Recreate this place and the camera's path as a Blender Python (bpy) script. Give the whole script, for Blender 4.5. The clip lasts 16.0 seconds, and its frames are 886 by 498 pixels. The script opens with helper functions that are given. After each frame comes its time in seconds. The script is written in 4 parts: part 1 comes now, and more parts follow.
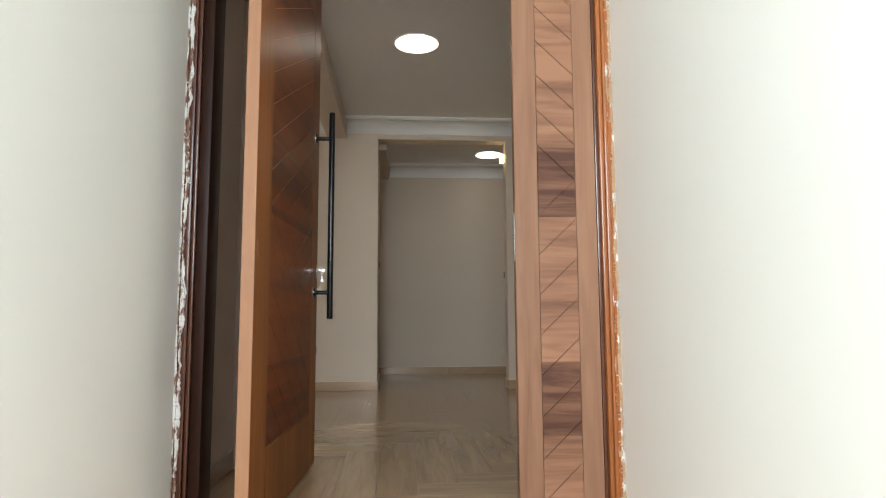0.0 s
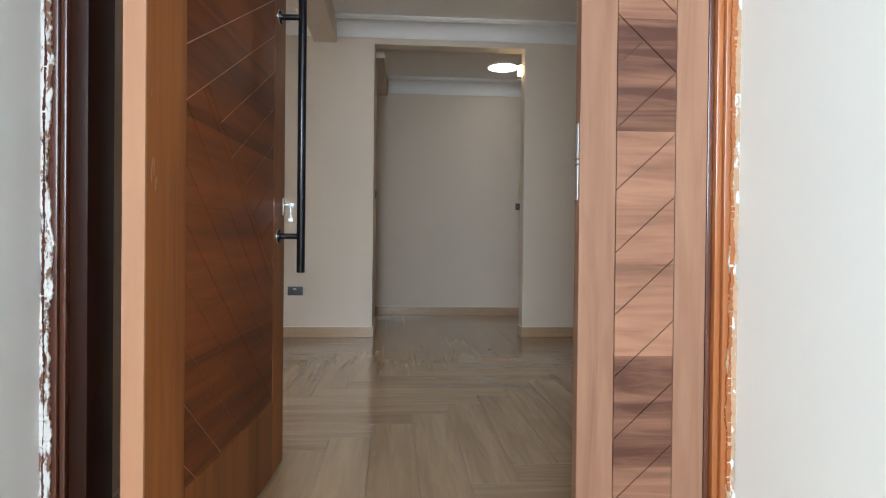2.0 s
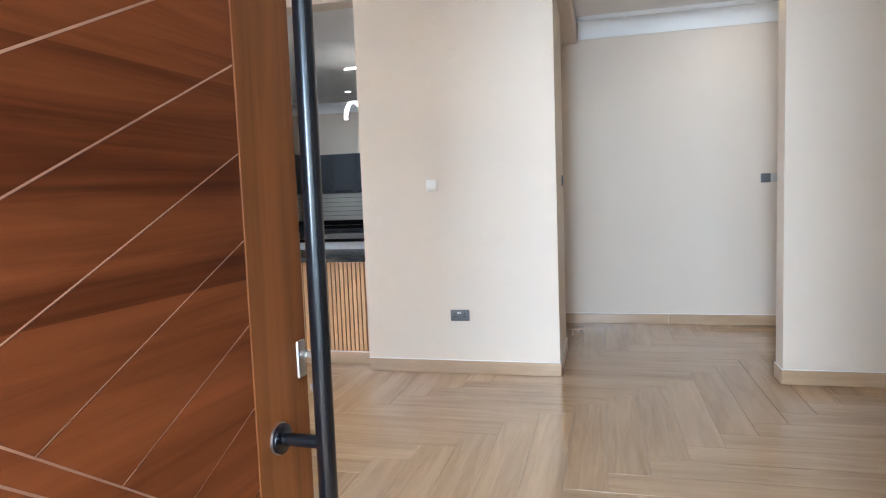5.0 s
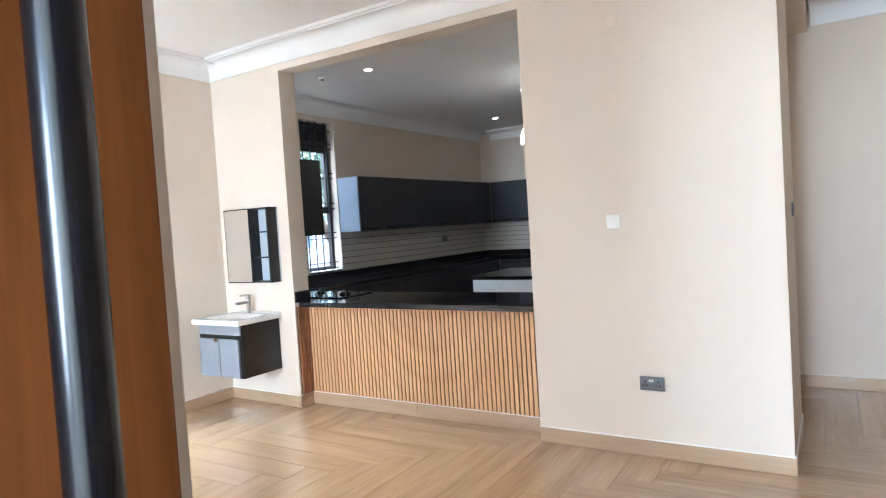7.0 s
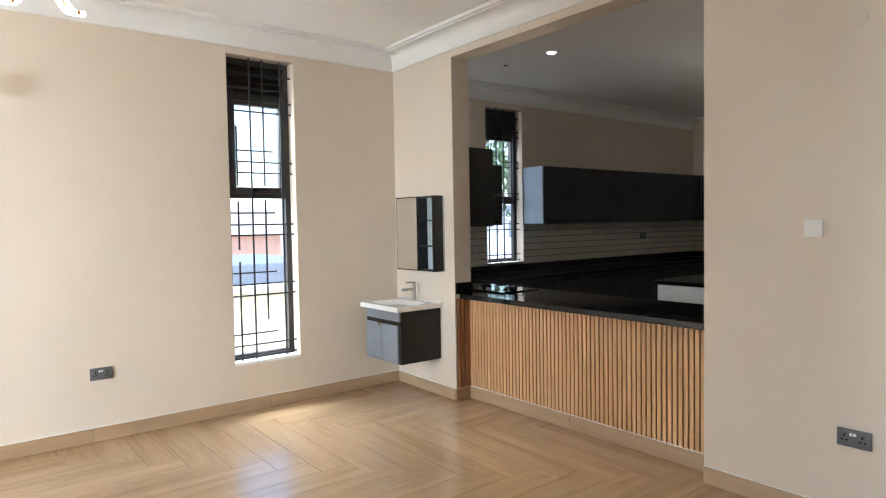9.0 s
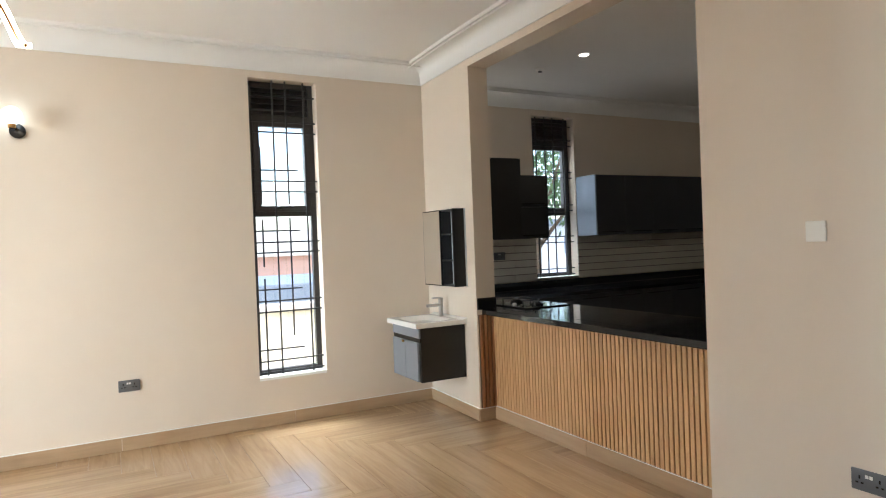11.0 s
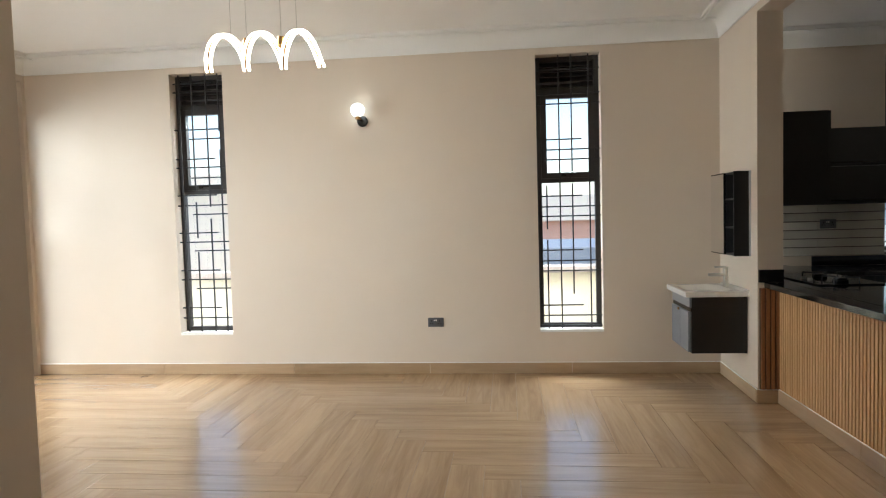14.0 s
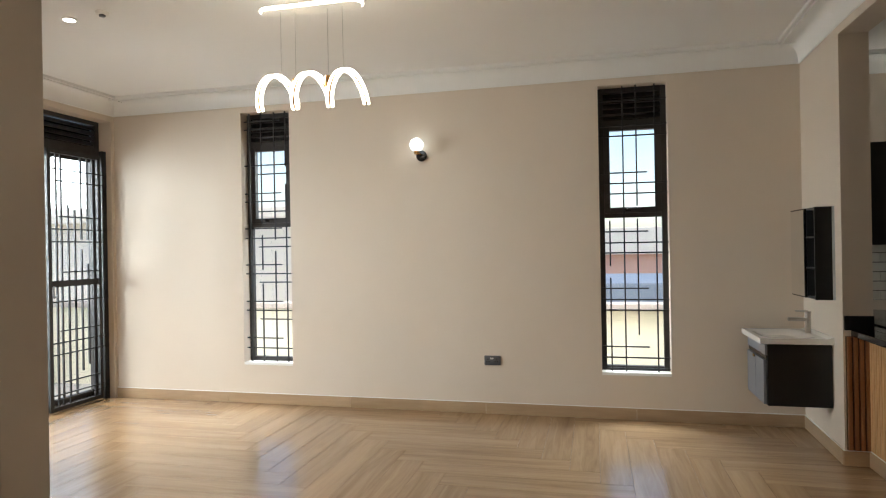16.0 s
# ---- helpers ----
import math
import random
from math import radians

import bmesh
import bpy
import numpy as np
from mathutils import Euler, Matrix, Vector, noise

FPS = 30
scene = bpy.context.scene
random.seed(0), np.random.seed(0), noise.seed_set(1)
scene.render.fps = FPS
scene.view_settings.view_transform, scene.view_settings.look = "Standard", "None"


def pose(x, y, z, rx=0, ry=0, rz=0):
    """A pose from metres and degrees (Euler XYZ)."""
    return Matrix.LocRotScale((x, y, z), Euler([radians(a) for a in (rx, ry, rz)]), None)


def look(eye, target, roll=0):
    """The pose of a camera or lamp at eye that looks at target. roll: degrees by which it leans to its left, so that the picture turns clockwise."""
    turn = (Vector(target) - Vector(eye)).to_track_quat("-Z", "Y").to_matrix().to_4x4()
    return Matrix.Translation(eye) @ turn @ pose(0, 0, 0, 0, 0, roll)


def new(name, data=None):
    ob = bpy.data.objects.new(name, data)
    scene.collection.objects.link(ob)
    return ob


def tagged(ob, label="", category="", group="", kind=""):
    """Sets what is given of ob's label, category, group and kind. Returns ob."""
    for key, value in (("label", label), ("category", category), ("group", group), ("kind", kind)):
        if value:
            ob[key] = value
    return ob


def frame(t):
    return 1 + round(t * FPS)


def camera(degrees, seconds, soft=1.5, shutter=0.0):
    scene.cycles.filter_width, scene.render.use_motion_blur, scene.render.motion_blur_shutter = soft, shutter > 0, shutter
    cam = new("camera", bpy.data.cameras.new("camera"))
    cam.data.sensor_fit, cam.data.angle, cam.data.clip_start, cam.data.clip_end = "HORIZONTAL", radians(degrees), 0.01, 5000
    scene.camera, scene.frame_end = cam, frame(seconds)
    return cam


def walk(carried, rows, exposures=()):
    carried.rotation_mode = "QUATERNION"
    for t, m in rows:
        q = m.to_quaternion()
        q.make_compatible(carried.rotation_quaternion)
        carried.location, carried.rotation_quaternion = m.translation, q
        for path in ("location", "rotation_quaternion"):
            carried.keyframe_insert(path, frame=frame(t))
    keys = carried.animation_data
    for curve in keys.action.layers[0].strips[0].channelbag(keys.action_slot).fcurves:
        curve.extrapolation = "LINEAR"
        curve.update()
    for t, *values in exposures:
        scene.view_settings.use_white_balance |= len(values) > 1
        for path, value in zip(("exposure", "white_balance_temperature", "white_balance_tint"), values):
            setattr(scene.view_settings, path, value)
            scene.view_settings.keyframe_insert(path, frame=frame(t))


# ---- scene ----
cam = camera(70.4, 16.0, soft=1.15)
PATH = [
    (0, (0.214, -0.239, 0.811), (0.359, 1.744, 1.026), -0.3),
    (0.5, (0.223, -0.16, 0.783), (0.362, 1.829, 0.941), -0.1),
    (0.8, (0.216, -0.029, 0.766), (0.368, 1.963, 0.856), 1.4),
    (1, (0.196, 0.118, 0.773), (0.422, 2.102, 0.882), 1.7),
    (1.5, (0.149, 0.404, 0.893), (0.331, 2.395, 0.949), 1.0),
    (2, (0.225, 0.732, 0.925), (0.372, 2.727, 0.908), 0.6),
    (2.5, (0.281, 0.97, 1.036), (0.382, 2.966, 0.959), 0.1),
    (2.6, (0.283, 1.004, 1.04), (0.372, 3.001, 0.963), 0.1),
    (2.8, (0.287, 1.122, 1.049), (0.37, 3.119, 0.972), 0.8),
    (3, (0.27, 1.271, 1.071), (0.274, 3.269, 1.004), 0.7),
    (3.2, (0.256, 1.412, 1.113), (0.158, 3.408, 1.045), 1.6),
    (5.3, (0.315, 2.442, 1.371), (-0.248, 4.354, 1.198), -2.5),
    (5.4, (0.309, 2.486, 1.367), (-0.289, 4.387, 1.206), -2.6),
    (5.5, (0.314, 2.527, 1.366), (-0.349, 4.408, 1.22), -3.2),
    (5.7, (0.313, 2.634, 1.375), (-0.429, 4.485, 1.219), -3.5),
    (6, (0.31, 2.789, 1.458), (-0.567, 4.583, 1.335), -2.7),
    (6.3, (0.302, 2.88, 1.511), (-0.656, 4.627, 1.344), -4.2),
    (6.5, (0.275, 2.93, 1.467), (-0.7, 4.672, 1.335), -3.6),
    (6.8, (0.226, 3.037, 1.487), (-0.816, 4.742, 1.409), -3.1),
    (7, (0.216, 3.081, 1.49), (-0.845, 4.775, 1.413), -3.6),
    (7.5, (0.225, 3.202, 1.496), (-0.959, 4.81, 1.397), -2.4),
    (8, (0.33, 3.313, 1.503), (-1.047, 4.762, 1.417), -1.9),
    (8.5, (0.354, 3.442, 1.493), (-1.111, 4.801, 1.4), -3.3),
    (9, (0.349, 3.599, 1.5), (-1.221, 4.836, 1.418), -1.0),
    (9.2, (0.349, 3.649, 1.493), (-1.247, 4.848, 1.372), -2.5),
    (11.3, (0.689, 4.39, 1.457), (-1.11, 5.263, 1.45), -2.3),
    (11.5, (0.726, 4.436, 1.467), (-1.105, 5.241, 1.462), -2.7),
    (12, (0.911, 4.595, 1.494), (-1.021, 5.114, 1.511), -2.9),
    (12.5, (0.955, 4.74, 1.463), (-1.006, 5.129, 1.466), -4.1),
    (13, (0.938, 4.895, 1.489), (-1.052, 5.09, 1.433), -0.6),
    (13.5, (0.968, 4.999, 1.472), (-1.03, 5.003, 1.385), -2.5),
    (14, (1.113, 5.097, 1.451), (-0.873, 4.89, 1.349), -1.6),
    (14.5, (1.192, 5.173, 1.473), (-0.771, 4.799, 1.389), -1.8),
    (15, (1.207, 5.219, 1.471), (-0.761, 4.861, 1.446), -2.4),
    (15.5, (1.13, 5.288, 1.467), (-0.853, 5.024, 1.436), -2.9),
    (16, (0.968, 5.322, 1.488), (-0.977, 4.853, 1.488), -1.0),
]
walk(cam, [(t, look(eye, target, roll)) for t, eye, target, roll in PATH], [(0.0, 1.02, 6600, 8), (1.5, 1.24, 6150, 8), (2.5, 1.6, 5600, 8), (3.0, 2.1, 5280, 8), (5.5, 2.75, 5350, 8), (7.0, 2.9, 5400, 8), (7.5, 2.75, 5500, 8),
                (8.0, 2.5, 5750, 8), (9.0, 2.1, 6050, 8), (11.5, 1.98, 6350, 8), (12.5, 1.68, 6500, 8), (13.5, 1.36, 6500, 8), (14.5, 1.36, 6350, 8), (15.5, 1.27, 6300, 8), (16.0, 1.12, 6550, 8)])

# ---- world, sun, large lights ----
world = bpy.data.worlds.new("sky")
scene.world = world
world.use_nodes = True
wn = world.node_tree.nodes
wsky = wn.new("ShaderNodeTexSky")
wsky.sky_type = "NISHITA"
wsky.sun_disc = False
wsky.sun_elevation, wsky.sun_rotation = radians(57), radians(156)
wsky.air_density, wsky.dust_density = 1.0, 1.5
world.node_tree.links.new(wsky.outputs[0], wn["Background"].inputs[0])
wn["Background"].inputs[1].default_value = 0.15

sun_data = bpy.data.lights.new("sun", "SUN")
sun_data.energy, sun_data.angle, sun_data.color = 1.0, radians(30), (1.0, 0.96, 0.9)
sun = new("sun", sun_data)
sun.matrix_world = look((0, 0, 0), (-0.22, 0.5, -0.84))


def sky_lamp(name, eye, target, width, height, watts, color=(0.87, 0.945, 1.0)):
    """Daylight that enters through an opening of the place."""
    d = bpy.data.lights.new(name, "AREA")
    d.shape, d.size, d.size_y, d.energy, d.color = "RECTANGLE", width, height, watts, color
    ob = new(name, d)
    ob.matrix_world = look(eye, target)
    return ob


sky_lamp("window_daylight", (-5.75, 5.66, 3.35), (-3.2, 5.5, 0.3), 1.4, 1.2, 120)
sky_lamp("window_daylight", (-5.75, 2.18, 3.35), (-3.2, 2.3, 0.3), 1.4, 1.2, 120)
sky_lamp("window_daylight", (-6.05, 8.78, 3.7), (-3.4, 8.78, 0.8), 1.2, 1.2, 70)
sky_lamp("door_daylight", (-5.6, -1.7, 3.0), (-1.0, 6.0, 0.9), 2.0, 1.8, 50)
sky_lamp("entrance_daylight", (-1.0, -3.4, 2.0), (0.9, 4.5, 1.2), 2.4, 2.8, 235, (0.86, 0.95, 1.0))


# ---- materials ----
def mat(name):
    m = bpy.data.materials.new(name)
    m.use_nodes = True
    nt = m.node_tree
    return m, nt, nt.nodes["Principled BSDF"]


def link(nt, a, b):
    nt.links.new(a, b)


def plain(name, color, rough=0.5, metal=0.0, vary=0.06, scale=6.0, bump=0.0, bump_scale=80.0, coat=0.0):
    m, nt, p = mat(name)
    geo = nt.nodes.new("ShaderNodeNewGeometry")
    n1 = nt.nodes.new("ShaderNodeTexNoise")
    n1.inputs["Scale"].default_value, n1.inputs["Detail"].default_value = scale, 5
    link(nt, geo.outputs["Position"], n1.inputs["Vector"])
    mix = nt.nodes.new("ShaderNodeMix")
    mix.data_type = "RGBA"
    mix.inputs[6].default_value = (*[c * (1 - vary) for c in color], 1)
    mix.inputs[7].default_value = (*[min(1, c * (1 + vary)) for c in color], 1)
    link(nt, n1.outputs[0], mix.inputs[0])
    link(nt, mix.outputs[2], p.inputs["Base Color"])
    r = nt.nodes.new("ShaderNodeMapRange")
    r.inputs[3].default_value, r.inputs[4].default_value = max(0.02, rough - 0.06), rough + 0.06
    link(nt, n1.outputs[0], r.inputs[0])
    link(nt, r.outputs[0], p.inputs["Roughness"])
    p.inputs["Metallic"].default_value = metal
    p.inputs["Coat Weight"].default_value = coat
    if bump:
        n2 = nt.nodes.new("ShaderNodeTexNoise")
        n2.inputs["Scale"].default_value, n2.inputs["Detail"].default_value = bump_scale, 4
        link(nt, geo.outputs["Position"], n2.inputs["Vector"])
        b = nt.nodes.new("ShaderNodeBump")
        b.inputs["Strength"].default_value, b.inputs["Distance"].default_value = bump, 0.004
        link(nt, n2.outputs[0], b.inputs["Height"])
        link(nt, b.outputs[0], p.inputs["Normal"])
    return m


def wood(name, dark, light, stretch, rough=0.35, piece=0.25, bands=0.0, scale=1.0, bump=0.1, coat=0.0, contrast=1.0, spec=0.5):
    """Wood whose grain runs along the axis with the small stretch value; piece: how far whole pieces differ; bands: height of boards that differ."""
    m, nt, p = mat(name)
    tc = nt.nodes.new("ShaderNodeTexCoord")
    info = nt.nodes.new("ShaderNodeObjectInfo")
    mp = nt.nodes.new("ShaderNodeMapping")
    mp.inputs["Scale"].default_value = [s * scale for s in stretch]
    off = nt.nodes.new("ShaderNodeVectorMath")
    off.operation = "MULTIPLY_ADD"
    comb = nt.nodes.new("ShaderNodeCombineXYZ")
    for i in range(3):
        link(nt, info.outputs["Random"], comb.inputs[i])
    off.inputs[1].default_value = (0, 0, 0) if bands else (37, 23, 51)
    link(nt, comb.outputs[0], off.inputs[0])
    link(nt, tc.outputs["Object"], off.inputs[2])
    link(nt, off.outputs[0], mp.inputs["Vector"])
    n1 = nt.nodes.new("ShaderNodeTexNoise")
    n1.inputs["Scale"].default_value, n1.inputs["Detail"].default_value = 3.0, 8
    n1.inputs["Roughness"].default_value, n1.inputs["Distortion"].default_value = 0.62, 0.9
    link(nt, mp.outputs[0], n1.inputs["Vector"])
    n3 = nt.nodes.new("ShaderNodeTexNoise")
    n3.inputs["Scale"].default_value, n3.inputs["Detail"].default_value = 0.8, 3
    link(nt, mp.outputs[0], n3.inputs["Vector"])
    add = nt.nodes.new("ShaderNodeMath")
    add.operation = "ADD"
    link(nt, n1.outputs[0], add.inputs[0])
    link(nt, n3.outputs[0], add.inputs[1])
    value = add.outputs[0]
    rnd = info.outputs["Random"]
    if bands:
        sep = nt.nodes.new("ShaderNodeSeparateXYZ")
        link(nt, tc.outputs["Object"], sep.inputs[0])
        sn = nt.nodes.new("ShaderNodeMath")
        sn.operation = "FLOOR"
        dv = nt.nodes.new("ShaderNodeMath")
        dv.operation = "DIVIDE"
        dv.inputs[1].default_value = bands
        link(nt, sep.outputs[2], dv.inputs[0])
        link(nt, dv.outputs[0], sn.inputs[0])
        wh = nt.nodes.new("ShaderNodeTexWhiteNoise")
        wh.noise_dimensions = "1D"
        link(nt, sn.outputs[0], wh.inputs["W"])
        rnd = wh.outputs["Value"]
    ad2 = nt.nodes.new("ShaderNodeMath")
    ad2.operation = "MULTIPLY_ADD"
    ad2.inputs[1].default_value = piece
    link(nt, rnd, ad2.inputs[0])
    link(nt, value, ad2.inputs[2])
    rmp = nt.nodes.new("ShaderNodeMapRange")
    mid = 1.0 + piece / 2
    rmp.inputs[1].default_value, rmp.inputs[2].default_value = mid - 0.42 / contrast, mid + 0.42 / contrast
    link(nt, ad2.outputs[0], rmp.inputs[0])
    mix = nt.nodes.new("ShaderNodeMix")
    mix.data_type = "RGBA"
    mix.inputs[6].default_value, mix.inputs[7].default_value = (*dark, 1), (*light, 1)
    link(nt, rmp.outputs[0], mix.inputs[0])
    link(nt, mix.outputs[2], p.inputs["Base Color"])
    r2 = nt.nodes.new("ShaderNodeMapRange")
    r2.inputs[3].default_value, r2.inputs[4].default_value = rough - 0.07, rough + 0.09
    link(nt, n1.outputs[0], r2.inputs[0])
    link(nt, r2.outputs[0], p.inputs["Roughness"])
    b = nt.nodes.new("ShaderNodeBump")
    b.inputs["Strength"].default_value, b.inputs["Distance"].default_value = bump, 0.002
    link(nt, n1.outputs[0], b.inputs["Height"])
    link(nt, b.outputs[0], p.inputs["Normal"])
    p.inputs["Coat Weight"].default_value = coat
    p.inputs["Coat Roughness"].default_value = 0.15
    p.inputs["Specular IOR Level"].default_value = spec
    return m


def glow(name, color, strength):
    m, nt, p = mat(name)
    p.inputs["Base Color"].default_value = (*color, 1)
    p.inputs["Emission Color"].default_value = (*color, 1)
    p.inputs["Emission Strength"].default_value = strength
    return m


def glass(name):
    m, nt, p = mat(name)
    p.inputs["Base Color"].default_value = (0.97, 0.99, 1, 1)
    p.inputs["Transmission Weight"].default_value = 1
    p.inputs["Roughness"].default_value = 0.0
    p.inputs["IOR"].default_value = 1.45
    return m


M_WALL = plain("beige_wall_paint", (0.71, 0.605, 0.495), 0.6, vary=0.035, scale=1.3, bump=0.05, bump_scale=120)
M_OUT = plain("exterior_wall_paint", (0.86, 0.85, 0.80), 0.55, vary=0.03, scale=1.1, bump=0.06, bump_scale=90)
M_CEIL = plain("white_ceiling_paint", (0.88, 0.86, 0.83), 0.65, vary=0.02, scale=1.0)
M_CORN = plain("white_cornice_plaster", (0.86, 0.845, 0.815), 0.55, vary=0.02, scale=3.0)
M_PLANK = wood("oak_look_tile", (0.285, 0.172, 0.088), (0.53, 0.355, 0.196), (0.55, 7, 1), rough=0.2, piece=0.15, bump=0.006, contrast=1.05, coat=0.45, spec=0.65)
M_GROUT = plain("tile_grout", (0.36, 0.26, 0.17), 0.8)
M_SKIRT = wood("skirting_tile", (0.35, 0.225, 0.125), (0.52, 0.36, 0.22), (0.7, 0.7, 7), rough=0.3, piece=0.15, bump=0.04)
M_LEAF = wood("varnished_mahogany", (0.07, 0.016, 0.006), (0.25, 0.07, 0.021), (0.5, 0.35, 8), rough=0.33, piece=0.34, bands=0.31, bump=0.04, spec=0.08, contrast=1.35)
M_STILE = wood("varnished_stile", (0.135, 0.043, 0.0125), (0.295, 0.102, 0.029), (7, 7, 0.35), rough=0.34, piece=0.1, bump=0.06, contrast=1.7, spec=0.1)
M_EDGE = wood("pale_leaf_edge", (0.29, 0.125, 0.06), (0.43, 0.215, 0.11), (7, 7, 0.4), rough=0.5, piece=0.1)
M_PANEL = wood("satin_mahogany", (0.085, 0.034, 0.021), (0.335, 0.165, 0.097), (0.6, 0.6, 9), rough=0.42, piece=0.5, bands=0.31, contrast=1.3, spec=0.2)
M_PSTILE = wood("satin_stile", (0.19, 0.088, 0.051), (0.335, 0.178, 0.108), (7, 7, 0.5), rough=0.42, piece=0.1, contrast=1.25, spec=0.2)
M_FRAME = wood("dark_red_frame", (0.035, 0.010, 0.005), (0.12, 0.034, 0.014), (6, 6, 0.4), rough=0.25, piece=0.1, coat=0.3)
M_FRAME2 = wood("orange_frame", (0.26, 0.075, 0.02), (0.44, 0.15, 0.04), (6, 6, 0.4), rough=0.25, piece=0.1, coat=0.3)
# Inner left jamb strip: its shade is put into a near-black wood colour.
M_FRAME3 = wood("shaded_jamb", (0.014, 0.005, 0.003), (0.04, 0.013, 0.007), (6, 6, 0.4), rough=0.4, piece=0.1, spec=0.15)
M_GROOVE = plain("groove", (0.10, 0.036, 0.018), 0.6)
M_GROOVE2 = plain("pale_groove", (0.62, 0.36, 0.24), 0.6)


def flaked(name, under, over, share):
    """Broken white filler over stained wood; share: how much of the filler is left."""
    m, nt, p = mat(name)
    geo = nt.nodes.new("ShaderNodeNewGeometry")
    n1 = nt.nodes.new("ShaderNodeTexNoise")
    n1.inputs["Scale"].default_value, n1.inputs["Detail"].default_value, n1.inputs["Roughness"].default_value = 22, 7, 0.7
    mp = nt.nodes.new("ShaderNodeMapping")
    mp.inputs["Scale"].default_value = (1.6, 1.0, 0.7)
    link(nt, geo.outputs["Position"], mp.inputs["Vector"])
    link(nt, mp.outputs[0], n1.inputs["Vector"])
    r = nt.nodes.new("ShaderNodeMapRange")
    r.inputs[1].default_value, r.inputs[2].default_value = 0.5 - (share - 0.5) * 0.4 - 0.02, 0.5 - (share - 0.5) * 0.4 + 0.03
    link(nt, n1.outputs[0], r.inputs[0])
    mix = nt.nodes.new("ShaderNodeMix")
    mix.data_type = "RGBA"
    mix.inputs[6].default_value, mix.inputs[7].default_value = (*under, 1), (*over, 1)
    link(nt, r.outputs[0], mix.inputs[0])
    link(nt, mix.outputs[2], p.inputs["Base Color"])
    p.inputs["Roughness"].default_value = 0.75
    bp = nt.nodes.new("ShaderNodeBump")
    bp.inputs["Strength"].default_value, bp.inputs["Distance"].default_value = 0.6, 0.004
    link(nt, r.outputs[0], bp.inputs["Height"])
    link(nt, bp.outputs[0], p.inputs["Normal"])
    return m


M_PUTTY = flaked("flaked_filler", (0.19, 0.09, 0.055), (0.72, 0.69, 0.64), 0.6)
M_PUTTY2 = flaked("worn_filler", (0.42, 0.27, 0.16), (0.74, 0.72, 0.67), 0.35)
M_BLACK = plain("black_powder_coat", (0.006, 0.0065, 0.008), 0.24, vary=0.1)
M_ALU = plain("bronze_aluminium", (0.035, 0.030, 0.028), 0.38, vary=0.1)
M_IRON = plain("dark_iron", (0.022, 0.022, 0.024), 0.45, vary=0.15)
M_STEEL = plain("brushed_steel", (0.55, 0.54, 0.52), 0.3, metal=1.0)
M_NICKEL = plain("brushed_nickel", (0.50, 0.47, 0.43), 0.3, metal=1.0)
M_GOLD = plain("gold_metal", (0.55, 0.33, 0.12), 0.25, metal=1.0)
M_GRANITE = plain("black_granite", (0.008, 0.008, 0.009), 0.085, vary=0.5, scale=60)
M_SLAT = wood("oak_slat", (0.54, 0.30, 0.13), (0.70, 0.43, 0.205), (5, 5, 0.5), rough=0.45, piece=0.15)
# Return-side slats: darker, redder copy of the oak with that side's shade in it.
M_SLATRED = wood("shaded_slat", (0.26, 0.10, 0.038), (0.38, 0.165, 0.065), (5, 5, 0.5), rough=0.45, piece=0.15)
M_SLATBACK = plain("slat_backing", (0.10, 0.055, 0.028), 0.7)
M_CAB = plain("charcoal_laminate", (0.027, 0.0285, 0.0325), 0.36, vary=0.08)
M_CABIN = plain("black_laminate", (0.006, 0.006, 0.006), 0.42)
M_GREY = plain("grey_lacquer", (0.20, 0.215, 0.245), 0.3, vary=0.04)
M_BLUEEND = plain("pale_cabinet_end", (0.22, 0.25, 0.30), 0.35)
M_CERAM = plain("white_ceramic", (0.85, 0.84, 0.82), 0.08, vary=0.02)
M_TILE = plain("cream_gloss_tile", (0.66, 0.62, 0.54), 0.12, vary=0.03)
M_TGROUT = plain("dark_tile_joint", (0.16, 0.14, 0.12), 0.8)
M_SOCKET = plain("grey_socket", (0.11, 0.11, 0.115), 0.35)
M_WHITEPL = plain("white_plastic", (0.82, 0.80, 0.75), 0.35)
M_MIRROR = plain("mirror", (0.92, 0.93, 0.93), 0.02, metal=1.0, vary=0.0)
M_GLASS = glass("window_glass")
M_LAMP2 = glow("soft_lamp_white", (1.0, 0.92, 0.78), 2.0)
M_LAMP = glow("lamp_white", (1.0, 0.92, 0.78), 6.5)
M_PANELLAMP = glow("panel_white", (1.0, 0.9, 0.76), 2.5)
M_BULB = glow("globe_white", (0.86, 0.96, 1.0), 1.3)
M_WARM = glow("warm_lamp", (1.0, 0.78, 0.42), 4.0)
M_DOWN = glow("downlight_white", (1.0, 0.95, 0.88), 6.0)
M_FENCE = plain("cream_boundary_paint", (0.69, 0.64, 0.49), 0.7, bump=0.1)
M_COPING = plain("grey_coping", (0.40, 0.34, 0.30), 0.8)
M_ROOF = plain("blue_grey_roof", (0.27, 0.31, 0.36), 0.6)
M_BRICK = plain("red_render", (0.80, 0.48, 0.35), 0.8)
M_PALE = plain("pale_render", (0.86, 0.77, 0.64), 0.8)
M_GROUND = plain("grey_paving", (0.30, 0.28, 0.26), 0.85, vary=0.15, bump=0.2)
M_LEAFG = plain("foliage", (0.07, 0.13, 0.045), 0.6, vary=0.4, scale=3)
M_BARK = plain("bark", (0.12, 0.08, 0.05), 0.9, vary=0.3)


